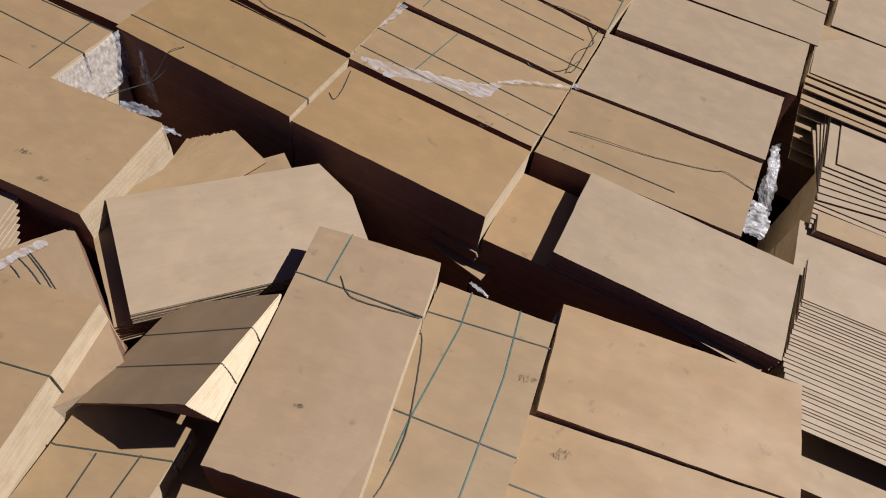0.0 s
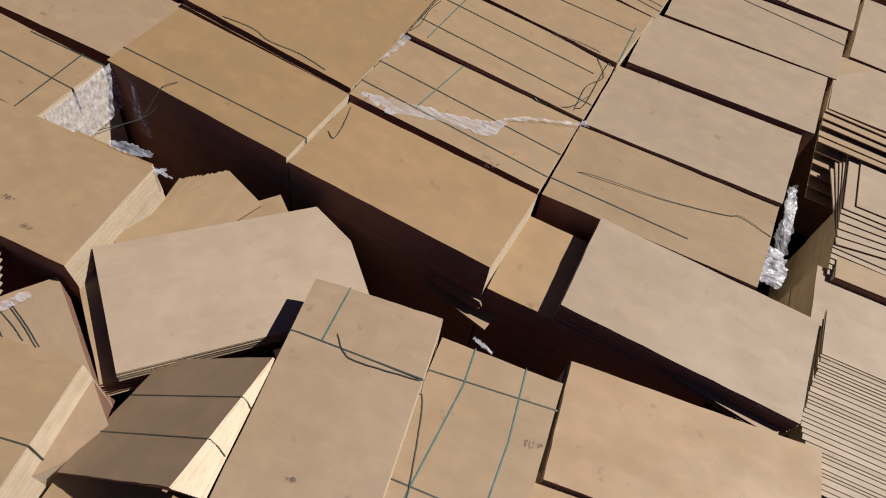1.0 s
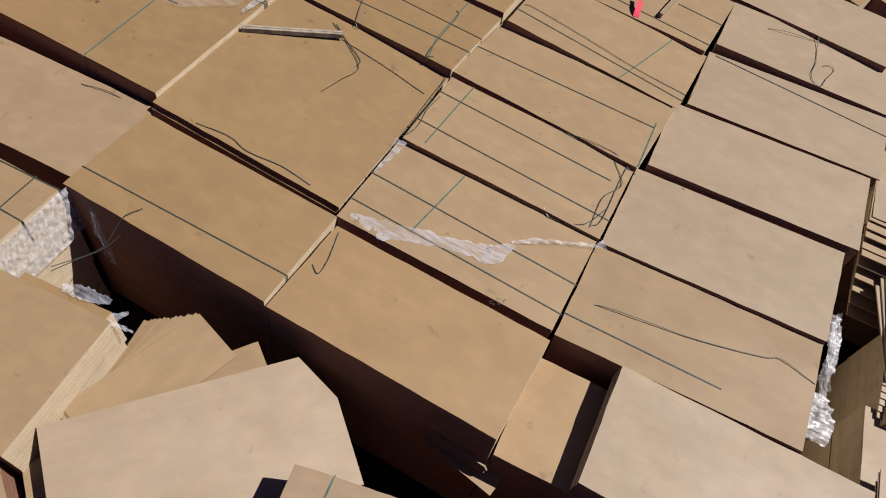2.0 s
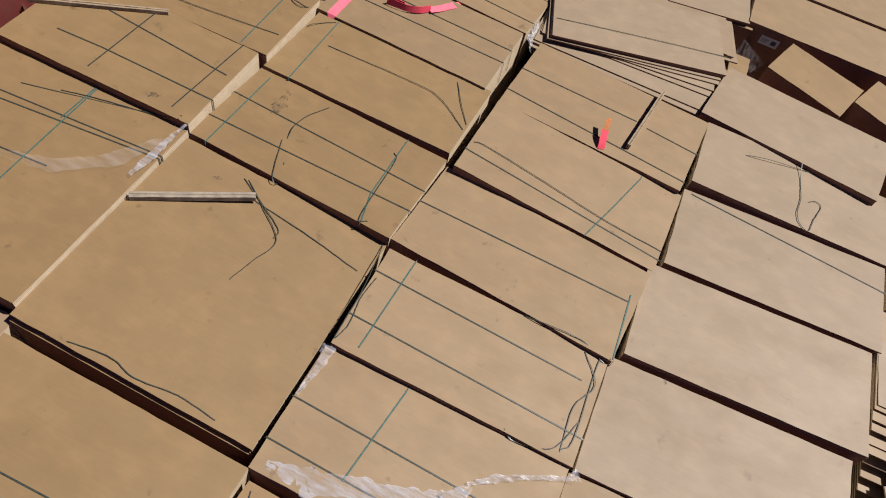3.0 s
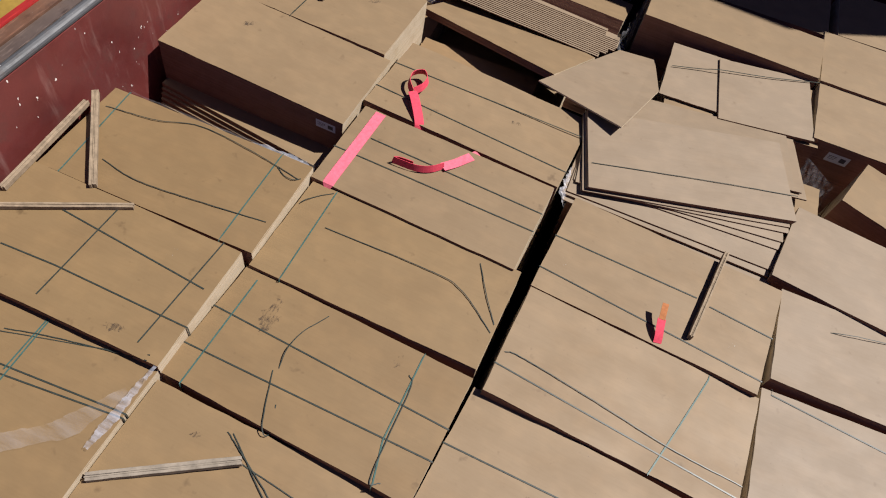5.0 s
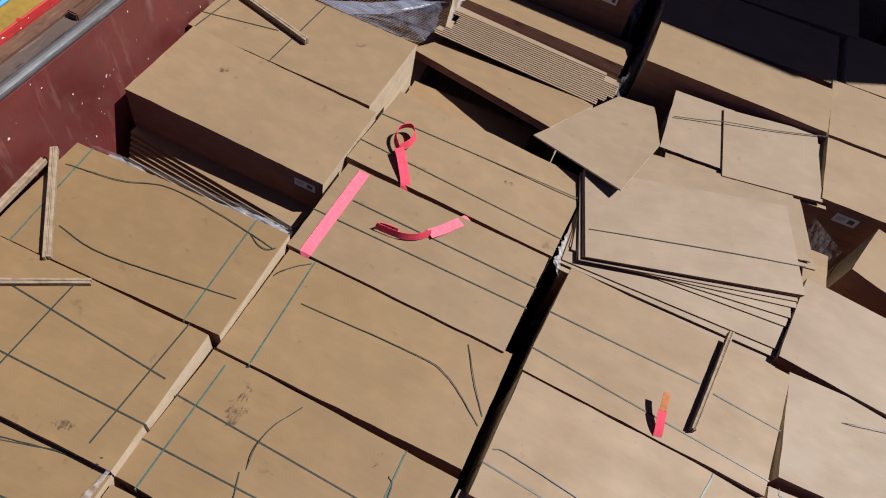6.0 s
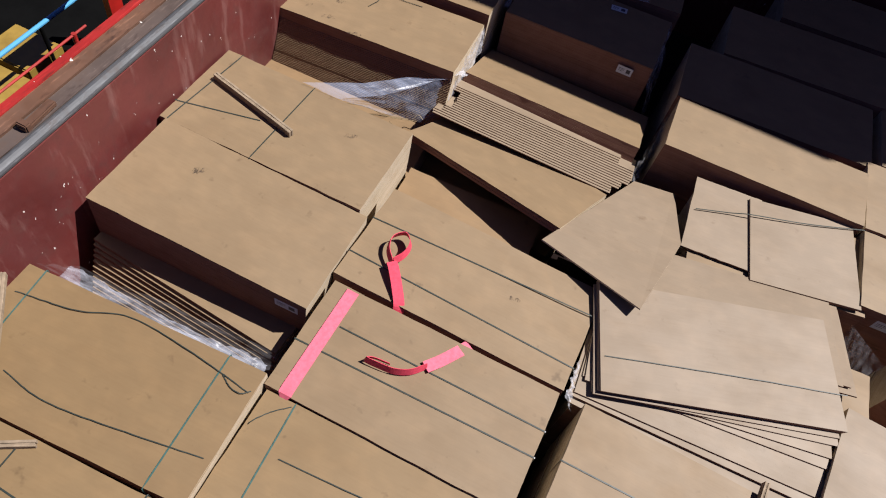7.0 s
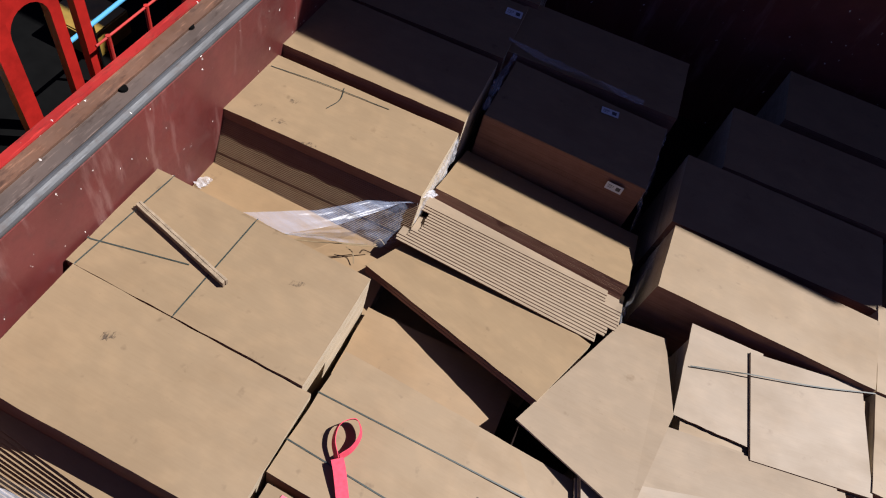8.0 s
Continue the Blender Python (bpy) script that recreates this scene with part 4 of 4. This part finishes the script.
for key, x, y, size, n in (("T6", -1.085, 11.822, 0.2, 9), ("T6", -1.183, 11.587, 0.12, 5), ("S0b", -4.601, 9.902, 0.16, 3), ("T6", 0.799, 11.666, 0.16, 4)):
    scuff(key, x, y, 60, size, FLECK, "small white chips")

# ---- loose straps ----
LOOSE = [
    [(-3.124, 8.676), (-2.793, 8.449), (-2.463, 8.187), (-2.52, 7.866), (-2.588, 7.574)],
    [(-2.913, 8.483), (-2.215, 8.418), (-1.591, 8.329)],
    [(-1.526, 8.771), (-1.407, 8.095), (-1.38, 7.501)],
    [(-1.276, 10.477), (-1.118, 10.501), (-0.396, 10.432), (0.461, 10.332), (1.189, 10.309)],
    [(-2.968, 10.06), (-3.117, 9.727), (-3.103, 9.394), (-2.966, 8.811)],
    [(-3.525, 10.954), (-2.359, 10.999), (-1.944, 10.947), (-1.478, 10.631)],
    [(-1.887, 11.353), (-1.682, 11.016), (-1.479, 10.732)],
    [(-3.970, 11.008), (-3.920, 11.102), (-3.824, 11.263), (-3.676, 11.407)],
    [(-4.344, 11.346), (-4.216, 11.276), (-4.105, 11.269), (-4.040, 11.333)],
    [(1.129, 6.657), (1.434, 6.784), (2.369, 6.936), (3.051, 7.113), (3.246, 7.194), (3.612, 7.107)],
]
LOOSE += [
    [(1.199, 12.212), (1.819, 12.384), (2.582, 12.592)],
    [(2.459, 12.636), (2.495, 12.398), (2.543, 12.051), (2.534, 11.764), (2.588, 11.599), (2.699, 11.537), (2.743, 11.767), (2.806, 12.040), (2.732, 12.099), (2.648, 12.039)],
    [(0.312, 3.421), (0.457, 3.303), (0.629, 3.285), (1.19, 3.433)],
    [(-5.824, 8.404), (-4.497, 8.804), (-4.113, 8.902)],
    [(-5.432, 8.553), (-5.064, 8.664), (-4.456, 8.804), (-4.106, 8.845)],
    [(-6.432, 11.148), (-5.832, 11.249), (-5.4, 11.421), (-4.74, 11.399), (-4.051, 11.309)],
    [(-5.96, 10.514), (-5.474, 10.452), (-4.733, 10.543), (-4.046, 10.654)],
    [(-3.133, 9.324), (-2.936, 8.841), (-2.854, 8.801), (-2.928, 9.052)],
    [(-1.996, 9.865), (-1.924, 9.724), (-1.875, 8.868), (-1.774, 8.848)],
    [(1.075, 8.691), (0.985, 8.607), (1.023, 7.777), (0.956, 7.617)],
    [(0.823, 8.67), (1.03, 8.375), (0.916, 8.058), (0.947, 7.587)],
]
LOOSE += [
    [(0.405, 7.53), (0.545, 7.484), (0.876, 7.585), (1.019, 7.963)],
    [(-3.174, 8.665), (-2.933, 8.541), (-2.534, 8.323), (-2.503, 8.195)],
    [(-5.748, 17.083), (-5.69, 16.866), (-5.75, 16.663)],
    [(-6.657, 16.902), (-5.9, 17.005), (-5.131, 17.075)],
    [(-3.428, 4.203), (-3.195, 4.614), (-3.076, 4.910), (-3.009, 5.093)],
    [(-3.389, 4.168), (-3.273, 4.426), (-3.157, 4.713), (-3.018, 5.102)],
    [(-4.886, 6.107), (-4.476, 6.193), (-3.84, 6.198)],
    [(1.224, 3.456), (1.299, 3.331), (1.47, 2.915), (1.611, 2.499), (1.661, 2.07), (1.655, 1.909)],
    [(-1.264, 6.003), (-1.156, 5.655), (-1.142, 5.466), (-1.254, 5.525)],
    [(-3.377, 6.312), (-2.979, 6.377), (-2.678, 6.328), (-2.277, 6.383), (-1.873, 6.358)],
    [(-0.454, 8.749), (0.144, 8.71), (0.739, 8.735), (1.037, 8.652)],
    [(-1.36, 8.291), (-1.376, 7.999), (-1.333, 7.708), (-1.37, 7.512)],
]
for a, b in (((-2.493, 2.185), (-1.942, 2.007)), ((-2.472, 2.155), (-1.962, 1.987)), ((-2.491, 2.074), (-2.104, 1.973)), ((-2.489, 1.974), (-2.264, 1.899))):
    loose_strap([a, ((a[0] + b[0]) / 2, (a[1] + b[1]) / 2 + 0.01), b], 1.952, rise=0.004, width=0.009, label="narrow dark strap lying on a low plywood stack")
for k, pts in enumerate(LOOSE):
    loose_strap(pts, seed=k)


# ---- webbing slings ----
def at_top(pts, up=0.0):
    return [(x, y, surface_z(x, y) + dz + up) for x, y, dz in pts]


ob = thing("webbing_sling", pose(-3.773, 12.125, surface_z(-3.773, 12.125)), "flat pink webbing band laid across a plywood stack", "lifting sling", "pink webbing slings")
band = at_top([(-3.763, 12.686, 0.008), (-3.771, 12.322, 0.008), (-3.78, 11.927, 0.008), (-3.788, 11.53, 0.008)])
last = Vector(band[-1])
part("band", ribbon(band + [last + Vector((0, -0.055, -0.008)), last + Vector((0, -0.062, -0.10))], 0.13, 0.006, smooth=0), PINK_PALE, ob)
sz = surface_z(-3.41, 13.036)
ob = thing("webbing_sling", pose(-3.41, 13.036, sz), "pink webbing sling end standing up in a loop", "lifting sling", "pink webbing slings")
part("band", ribbon([(-3.27, 12.711, sz - 0.10), (-3.306, 12.789, sz + 0.02), (-3.409, 12.933, sz + 0.07), (-3.512, 13.067, sz + 0.10), (-3.574, 13.139, sz + 0.10)], 0.11, 0.006, smooth=6), PINK, ob)
part("loop", ribbon([(-3.574, 13.139, sz + 0.09), (-3.677, 13.263, sz + 0.10), (-3.7, 13.408, sz + 0.11), (-3.599, 13.511, sz + 0.11), (-3.506, 13.428, sz + 0.10), (-3.504, 13.284, sz + 0.10), (-3.564, 13.16, sz + 0.10)], 0.10, 0.006, lie=False, smooth=6), PINK, ob, "standing pink webbing loop")
sz = surface_z(-2.795, 12.315)
ob = thing("webbing_sling", pose(-2.795, 12.315, sz), "pink webbing sling end lying twisted on plywood", "lifting sling", "pink webbing slings")
part("band", ribbon([(-2.492, 12.73, sz - 0.02), (-2.572, 12.588, sz + 0.012), (-2.673, 12.432, sz + 0.015), (-2.774, 12.296, sz + 0.03)], 0.12, 0.006, smooth=6), PINK_PALE, ob)
part("twisted_end", ribbon([(-2.764, 12.305, sz + 0.05), (-2.876, 12.178, sz + 0.055), (-3.018, 12.11, sz + 0.055), (-3.181, 12.092, sz + 0.055), (-3.303, 12.092, sz + 0.055), (-3.242, 12.132, sz + 0.055), (-3.079, 12.15, sz + 0.055)], 0.09, 0.006, lie=False, smooth=6), PINK, ob)
sz = surface_z(0.041, 11.398)
ob = thing("webbing_sling", pose(0.041, 11.378, sz), "small red webbing loop standing at a stack's edge", "lifting sling", "pink webbing slings")
part("band", ribbon([(0.081, 11.339, sz + 0.004), (0.066, 11.398, sz + 0.05), (0.045, 11.477, sz + 0.09), (0.03, 11.555, sz + 0.12)], 0.085, 0.005, smooth=6), PINK, ob)
part("folded_end", ribbon([(0.032, 11.546, sz + 0.118), (0.021, 11.634, sz + 0.15), (0.013, 11.713, sz + 0.17)], 0.065, 0.006, smooth=6), ORANGE, ob, "orange folded end")


# ---- battens ----
def batten(a, b, w, h, mt, label, lift=0.0, edge=False):
    za, zb = surface_z(*a), surface_z(*b)
    z = max(za, zb, surface_z((a[0] + b[0]) / 2, (a[1] + b[1]) / 2)) + lift + 0.002
    d = Vector((b[0] - a[0], b[1] - a[1]))
    bm = bmesh.new()
    for k, (part_w, drop) in enumerate(((0.36, 0.0), (0.22, 0.007), (0.42, 0.002))):
        # glued strips, the middle one a little lower
        off = (-0.5 + (0.18, 0.47, 0.79)[k]) * w
        box(bm, pose((0.004, -0.006, 0.002)[k], off, 0), d.length, w * part_w - 0.0015, h - drop)
    bmesh.ops.subdivide_edges(bm, edges=[e for e in bm.edges if abs(e.verts[0].co.x - e.verts[1].co.x) > 0.1], cuts=9)
    bmesh.ops.bevel(bm, geom=[e for e in bm.edges if len(e.link_faces) == 2 and e.calc_face_angle() > 0.5], offset=0.003, segments=1, affect="EDGES")
    r = random.Random(int(abs(a[0] * 100)))
    for v in bm.verts:
        v.co += Vector((0, r.uniform(-0.002, 0.002), r.uniform(-0.001, 0.001)))
    bm.transform(pose((a[0] + b[0]) / 2, (a[1] + b[1]) / 2, z, 0, 0, math.degrees(math.atan2(d.y, d.x))))
    return solo("batten", bm, mt, label, "timber batten", "loose battens")


batten((-3.946, 7.82), (-2.913, 8.492), 0.075, 0.065, BATTEN_GREY, "weathered grey timber batten lying on plywood")
batten((-6.514, 14.353), (-5.32, 14.055), 0.065, 0.085, BATTEN, "pale timber batten lying on a strapped plywood stack")
batten((-6.587, 11.209), (-5.75, 10.149), 0.075, 0.06, BATTEN, "pale timber batten lying aslant on plywood")
batten((-6.601, 9.371), (-5.251, 10.14), 0.06, 0.05, BATTEN, "pale timber batten lying aslant on plywood")
batten((-6.464, 9.696), (-6.564, 11.035), 0.07, 0.06, BATTEN, "pale timber batten along the steel side")
batten((0.366, 11.533), (0.5, 12.767), 0.05, 0.085, BATTEN, "thin timber batten standing on edge on plywood", 0.0)


# ---- film ----
def drape(corners, nu, nv, amp, seed, fold=(9.0, 2.5)):
    """A wrinkled sheet of film hung between four corners."""
    a, b, c, d = [Vector(p) for p in corners]
    n = (b - a).cross(d - a).normalized()
    bm = bmesh.new()
    g = {}
    for i in range(nu + 1):
        for j in range(nv + 1):
            u, v = i / nu, j / nv
            p = (a * (1 - u) + b * u) * (1 - v) + (d * (1 - u) + c * u) * v
            q = Vector((u * fold[0] + seed * 3.1, v * fold[1] + seed, seed * 1.7))
            k = noise.noise(q) + 0.5 * noise.noise(q * 2.7) + 0.25 * noise.noise(q * 6.1)
            g[i, j] = bm.verts.new(p + n * amp * k + (b - a).normalized() * amp * 0.4 * noise.noise(q * 1.9 + Vector((5, 5, 5))))
    for i in range(nu):
        for j in range(nv):
            f = bm.faces.new((g[i, j], g[i + 1, j], g[i + 1, j + 1], g[i, j + 1]))
            f.smooth = True
    return bm


def film(corners, amp, seed, mt, label, nu=36, nv=18, fold=(9.0, 2.5)):
    return solo("packing_film", drape(corners, nu, nv, amp, seed, fold), mt, label, "plastic film", "torn packing film")


def film_between(edge_a, edge_b, amp, seed, mt, label, nu=48, nv=14):
    """Film stretched between two edges of equally many points, with folds that run along them."""
    def along(edge, u):
        ps = [Vector(p) for p in edge]
        k = min(int(u * (len(ps) - 1)), len(ps) - 2)
        return ps[k].lerp(ps[k + 1], u * (len(ps) - 1) - k)
    bm = bmesh.new()
    g = {}
    for i in range(nu + 1):
        a, b = along(edge_a, i / nu), along(edge_b, i / nu)
        n = (b - a).cross(Vector(edge_a[-1]) - Vector(edge_a[0]))
        n = n.normalized() if n.length > 1e-6 else Vector((0, 0, 1))
        for j in range(nv + 1):
            q = Vector((i / nu * 2.5 + seed, j / nv * 5.0 + i / nu * 2.0, seed * 1.7))
            g[i, j] = bm.verts.new(a.lerp(b, j / nv) + n * amp * (noise.noise(q) + 0.6 * noise.noise(q * 2.3) + 0.3 * noise.noise(q * 5.1)))
    for i in range(nu):
        for j in range(nv):
            bm.faces.new((g[i, j], g[i + 1, j], g[i + 1, j + 1], g[i, j + 1])).smooth = True
    return solo("packing_film", bm, mt, label, "plastic film", "torn packing film")


def film_strip(pts, widths, amp, seed, mt, label):
    """A crumpled length of film along pts (x, y, z)."""
    r = random.Random(seed)
    ps = [Vector(p) for p in pts]
    bm = bmesh.new()
    rows, n = [], 12
    for k in range(len(ps) - 1):
        for s in range(n + (k == len(ps) - 2)):
            t = s / n
            p, w = ps[k].lerp(ps[k + 1], t), widths[k] * (1 - t) + widths[k + 1] * t
            d = (ps[k + 1] - ps[k]).normalized()
            side = d.cross(Vector((0, 0, 1))).normalized()
            row = []
            for j in range(9):
                o = (j / 8 - 0.5) * w * (1 + 0.35 * noise.noise(Vector((k + t, 0.3, seed)) * 5))
                q = p + side * o
                h = abs(noise.noise(Vector((q.x * 9, q.y * 9, seed)))) + 0.6 * abs(noise.noise(Vector((q.x * 23, q.y * 23, seed))))
                row.append(bm.verts.new(q + Vector((r.uniform(-0.006, 0.006), r.uniform(-0.006, 0.006), 0.004 + amp * h))))
            rows.append(row)
    for a, b in zip(rows, rows[1:]):
        for j in range(8):
            f = bm.faces.new((a[j], b[j], b[j + 1], a[j + 1]))
            f.smooth = True
    return solo("packing_film", bm, mt, label, "plastic film", "torn packing film")


film_strip([(-1.28, 6.241, 2.17), (-0.867, 6.286, 2.17), (-0.467, 6.451, 2.17), (-0.068, 6.575, 2.17), (0.221, 6.658, 2.17), (0.346, 6.917, 2.17)], [0.06, 0.24, 0.16, 0.16, 0.28, 0.05], 0.014, 2, FILM_TORN, "torn clear packing film crumpled across a plywood stack")
film_strip([(0.316, 6.916, 2.17), (0.523, 7.087, 2.17), (0.819, 7.258, 2.17), (1.114, 7.409, 2.17), (1.182, 7.478, 2.17)], [0.03, 0.07, 0.04, 0.05, 0.12], 0.05, 3, FILM_TORN, "twisted rope of clear packing film knotted at a corner")
film_strip([(-1.378, 7.431, 2.19), (-1.355, 7.233, 2.18), (-1.39, 6.885, 2.17)], [0.16, 0.08, 0.03], 0.02, 4, FILM_TORN, "scrap of clear film caught at a stack's corner")
film_strip([(-4.014, 8.857, 2.285), (-4.033, 8.596, 2.28), (-4.041, 8.295, 2.27), (-4.07, 8.002, 2.26)], [0.03, 0.07, 0.10, 0.04], 0.006, 5, FILM_TORN, "scrap of clear film pulled over a stack's edge")
film_strip([(-4.083, 8.546, 2.262), (-4.336, 8.049, 2.255), (-4.742, 7.696, 2.25), (-5.305, 7.541, 2.25), (-5.922, 7.484, 2.25)], [0.10, 0.20, 0.16, 0.09, 0.03], 0.004, 6, FILM_FAINT, "thin torn film lying flat over two stacks")
film([(-4.228, 16.071, 2.10), (-4.243, 17.227, 2.12), (-4.207, 17.176, 1.75), (-4.182, 16.019, 1.70)], 0.025, 7, FILM, "white film wrapped round the corner of a plywood stack")
film_between([(-4.262, 16.05, 2.085), (-4.717, 15.787, 2.100), (-5.084, 15.323, 2.160), (-5.650, 14.833, 2.270)], [(-4.282, 16.156, 2.020), (-4.511, 15.811, 2.050), (-4.809, 15.328, 2.120), (-5.166, 14.852, 2.250)], 0.012, 18, FILM_HEM, "folded hem of torn packing film")
film_between([(-4.282, 16.156, 2.020), (-4.511, 15.811, 2.050), (-4.809, 15.328, 2.120), (-5.166, 14.852, 2.250)], [(-4.250, 16.020, 1.650), (-4.302, 15.693, 1.550), (-4.678, 15.403, 1.750), (-5.125, 14.893, 2.200)], 0.03, 8, FILM_SHEER, "sheet of clear film hanging torn from a stack's corner")
film_strip([(-4.247, 16.147, 2.090), (-4.175, 16.294, 2.020), (-4.123, 16.383, 1.980)], [0.06, 0.10, 0.07], 0.05, 28, FILM, "knotted end of packing film at a stack's corner")
film_strip([(-6.637, 15.309, 1.440), (-6.603, 15.411, 1.440), (-6.560, 15.481, 1.440)], [0.10, 0.14, 0.06], 0.05, 29, FILM, "scrap of white film in a corner of the pit")
for k, pts in enumerate([[(-5.223, 14.923, 2.100), (-4.984, 15.176, 1.950), (-4.727, 15.363, 1.750), (-4.432, 15.618, 1.600)], [(-5.181, 14.989, 1.950), (-4.877, 15.246, 1.800), (-4.534, 15.552, 1.650)], [(-4.734, 15.425, 1.600), (-4.648, 15.440, 1.520), (-4.585, 15.354, 1.460)], [(-4.486, 15.605, 1.620), (-4.445, 15.683, 1.660), (-4.347, 15.681, 1.600), (-4.317, 15.758, 1.620)]]):
    solo("loose_strap", ribbon(pts, 0.012, 0.003, smooth=8, seed=k), STRAP_STRAW, "dry straw-coloured strap end hanging in torn film", "packing strap", "loose straps")
film([(-6.465, 11.464, 2.24), (-4.074, 11.545, 2.16), (-4.064, 11.962, 1.72), (-6.474, 11.806, 1.66)], 0.03, 9, FILM_PIT, "long crumpled film hanging in the gap between stacks", nu=60, fold=(5.0, 3.5))
film_strip([(-6.55, 11.68, 1.66), (-6.0, 11.66, 1.68), (-5.4, 11.67, 1.70), (-4.8, 11.65, 1.76), (-4.3, 11.63, 1.86)], [0.20, 0.22, 0.14, 0.16, 0.12], 0.05, 42, FILM_TORN, "crumpled film bunched along the gap")
film_strip([(-4.10, 11.60, 2.02), (-4.35, 11.57, 2.08), (-4.75, 11.54, 2.12), (-5.2, 11.50, 2.14)], [0.22, 0.20, 0.10, 0.03], 0.05, 41, FILM_TORN, "crumpled end of the film in the gap")
film_strip([(-4.396, 19.206, 2.13), (-3.862, 19.136, 2.14), (-3.178, 19.184, 2.13), (-2.385, 19.211, 2.12)], [0.05, 0.16, 0.08, 0.12], 0.05, 22, FILM_MILKY, "loose film along the edge of a wrapped stack")
film([(-1.944, 17.717, 2.10), (-1.966, 18.952, 2.12), (-1.791, 18.95, 1.4), (-1.76, 17.744, 1.3)], 0.05, 23, FILM_MILKY, "film wrapped down the side of a shaded stack", fold=(5.0, 3.0))
film_strip([(-4.16, 17.78, 2.12), (-4.198, 18.335, 2.14), (-4.195, 18.99, 2.13)], [0.06, 0.10, 0.05], 0.05, 24, FILM_MILKY, "loose film along the edge of a wrapped stack")
film([(-1.606, 16.24, 1.85), (-1.457, 17.589, 1.9), (-1.401, 17.539, 1.3), (-1.51, 16.289, 1.2)], 0.06, 10, FILM_DARK, "dark hanging film between two stacks")
film([(1.332, 15.361, 1.82), (1.767, 14.986, 1.80), (1.687, 14.692, 1.55), (1.331, 14.947, 1.5)], 0.03, 11, FILM_FAINT, "crumpled film caught in a gap")
film([(-3.79, 3.924, 2.16), (-3.805, 4.996, 2.18), (-3.767, 4.986, 1.55), (-3.726, 3.894, 1.5)], 0.018, 12, FILM, "white wrinkled film wrapped over the end of a stack", fold=(3.0, 12.0))
film([(-3.724, 4.997, 2.15), (-3.468, 4.851, 2.05), (-3.214, 4.696, 1.45), (-3.704, 4.885, 1.4)], 0.07, 13, FILM_DARK, "torn film hanging in the shade of a gap")
film([(-1.448, 13.16, 2.17), (-1.457, 12.701, 2.17), (-1.334, 12.688, 1.95), (-1.373, 13.097, 1.95)], 0.04, 14, FILM, "crumpled film at the corner of a stack")
film([(3.687, 7.233, 2.15), (3.703, 8.191, 2.15), (3.997, 7.978, 1.7), (4.047, 7.187, 1.6)], 0.06, 15, FILM_DARK, "torn film hanging off the ends of stacks")
film_strip([(3.703, 8.172, 2.08), (3.769, 7.926, 2.02), (3.878, 7.581, 1.9)], [0.08, 0.14, 0.08], 0.07, 16, FILM, "bunched white film at the end of a stack")
film_strip([(3.768, 7.184, 2.0), (3.814, 6.938, 2.04), (3.822, 6.642, 2.02)], [0.18, 0.30, 0.24], 0.07, 17, FILM, "crumpled white film over the end of a stack")
film_strip([(-2.485, 3.874, 2.22), (-2.336, 3.997, 2.2), (-2.165, 4.04, 2.12)], [0.02, 0.05, 0.02], 0.04, 19, FILM_TORN, "scrap of white film at a frayed corner")
film_strip([(1.36, 4.217, 2.09), (1.481, 4.2, 2.08), (1.592, 4.182, 2.06)], [0.03, 0.05, 0.02], 0.02, 20, FILM, "scrap of white film between stacks")
film_strip([(-2.567, 1.812, 1.99), (-2.482, 2.115, 1.99), (-2.405, 2.348, 1.97)], [0.10, 0.10, 0.08], 0.03, 21, FILM_TORN, "roll of white film in a gap")
film_strip([(-3.049, 4.055, 2.090), (-2.886, 4.098, 2.090), (-2.685, 4.141, 2.090), (-2.569, 4.178, 2.090)], [0.06, 0.14, 0.12, 0.04], 0.03, 51, FILM_TORN, "tangle of torn white film on a stack's corner")
film_strip([(-2.540, 3.974, 1.900), (-2.548, 4.117, 1.880), (-2.493, 4.239, 1.860)], [0.04, 0.09, 0.04], 0.04, 52, FILM_TORN, "scrap of white film at a frayed corner")


# ---- paper labels ----
def paper(m, w, h, label):
    ob = thing("paper_label", m, label, "paper label", "paper labels")
    bm = bmesh.new()
    box(bm, m, w, h, 0.001)
    part("sheet_of_paper", bm, PAPER, ob)
    for k, (x, y, bw, bh) in enumerate(((-0.22, 0.18, 0.38, 0.06), (-0.22, 0.02, 0.38, 0.05), (-0.26, -0.15, 0.3, 0.05), (0.24, 0.0, 0.26, 0.5))):
        bm = bmesh.new()
        box(bm, m @ pose(x * w, y * h, 0.0012), bw * w, bh * h, 0.0006)
        part("printed_bar", bm, INK, ob)
    return ob


paper(pose(-4.284, 12.2795, 2.06, 90, 0, 0.7), 0.26, 0.12, "white paper label on the shaded side of a stack")
paper(pose(-2.28, 17.742, 1.97, 90, 0, 1.1), 0.22, 0.13, "white paper label on a shaded stack")
paper(pose(-2.73, 18.80, 2.112, -1, 0, 8), 0.24, 0.12, "white paper label on a shaded stack")
paper(pose(-4.545, 19.774, 2.125, 4, 0, 8), 0.24, 0.14, "white paper label on a shaded stack")
paper(pose(0.80, 16.607, 1.93, 90, 0, 1.6), 0.34, 0.10, "white paper label on a stack's shaded side")
paper(pose(1.72, 15.4925, 1.84, 90, 0, 3), 0.30, 0.15, "white paper label on a stack's shaded side")
paper(pose(-0.03, 1.44, 1.70, 90, 0, 97.9), 0.28, 0.09, "white paper label on a stack's sunlit end")
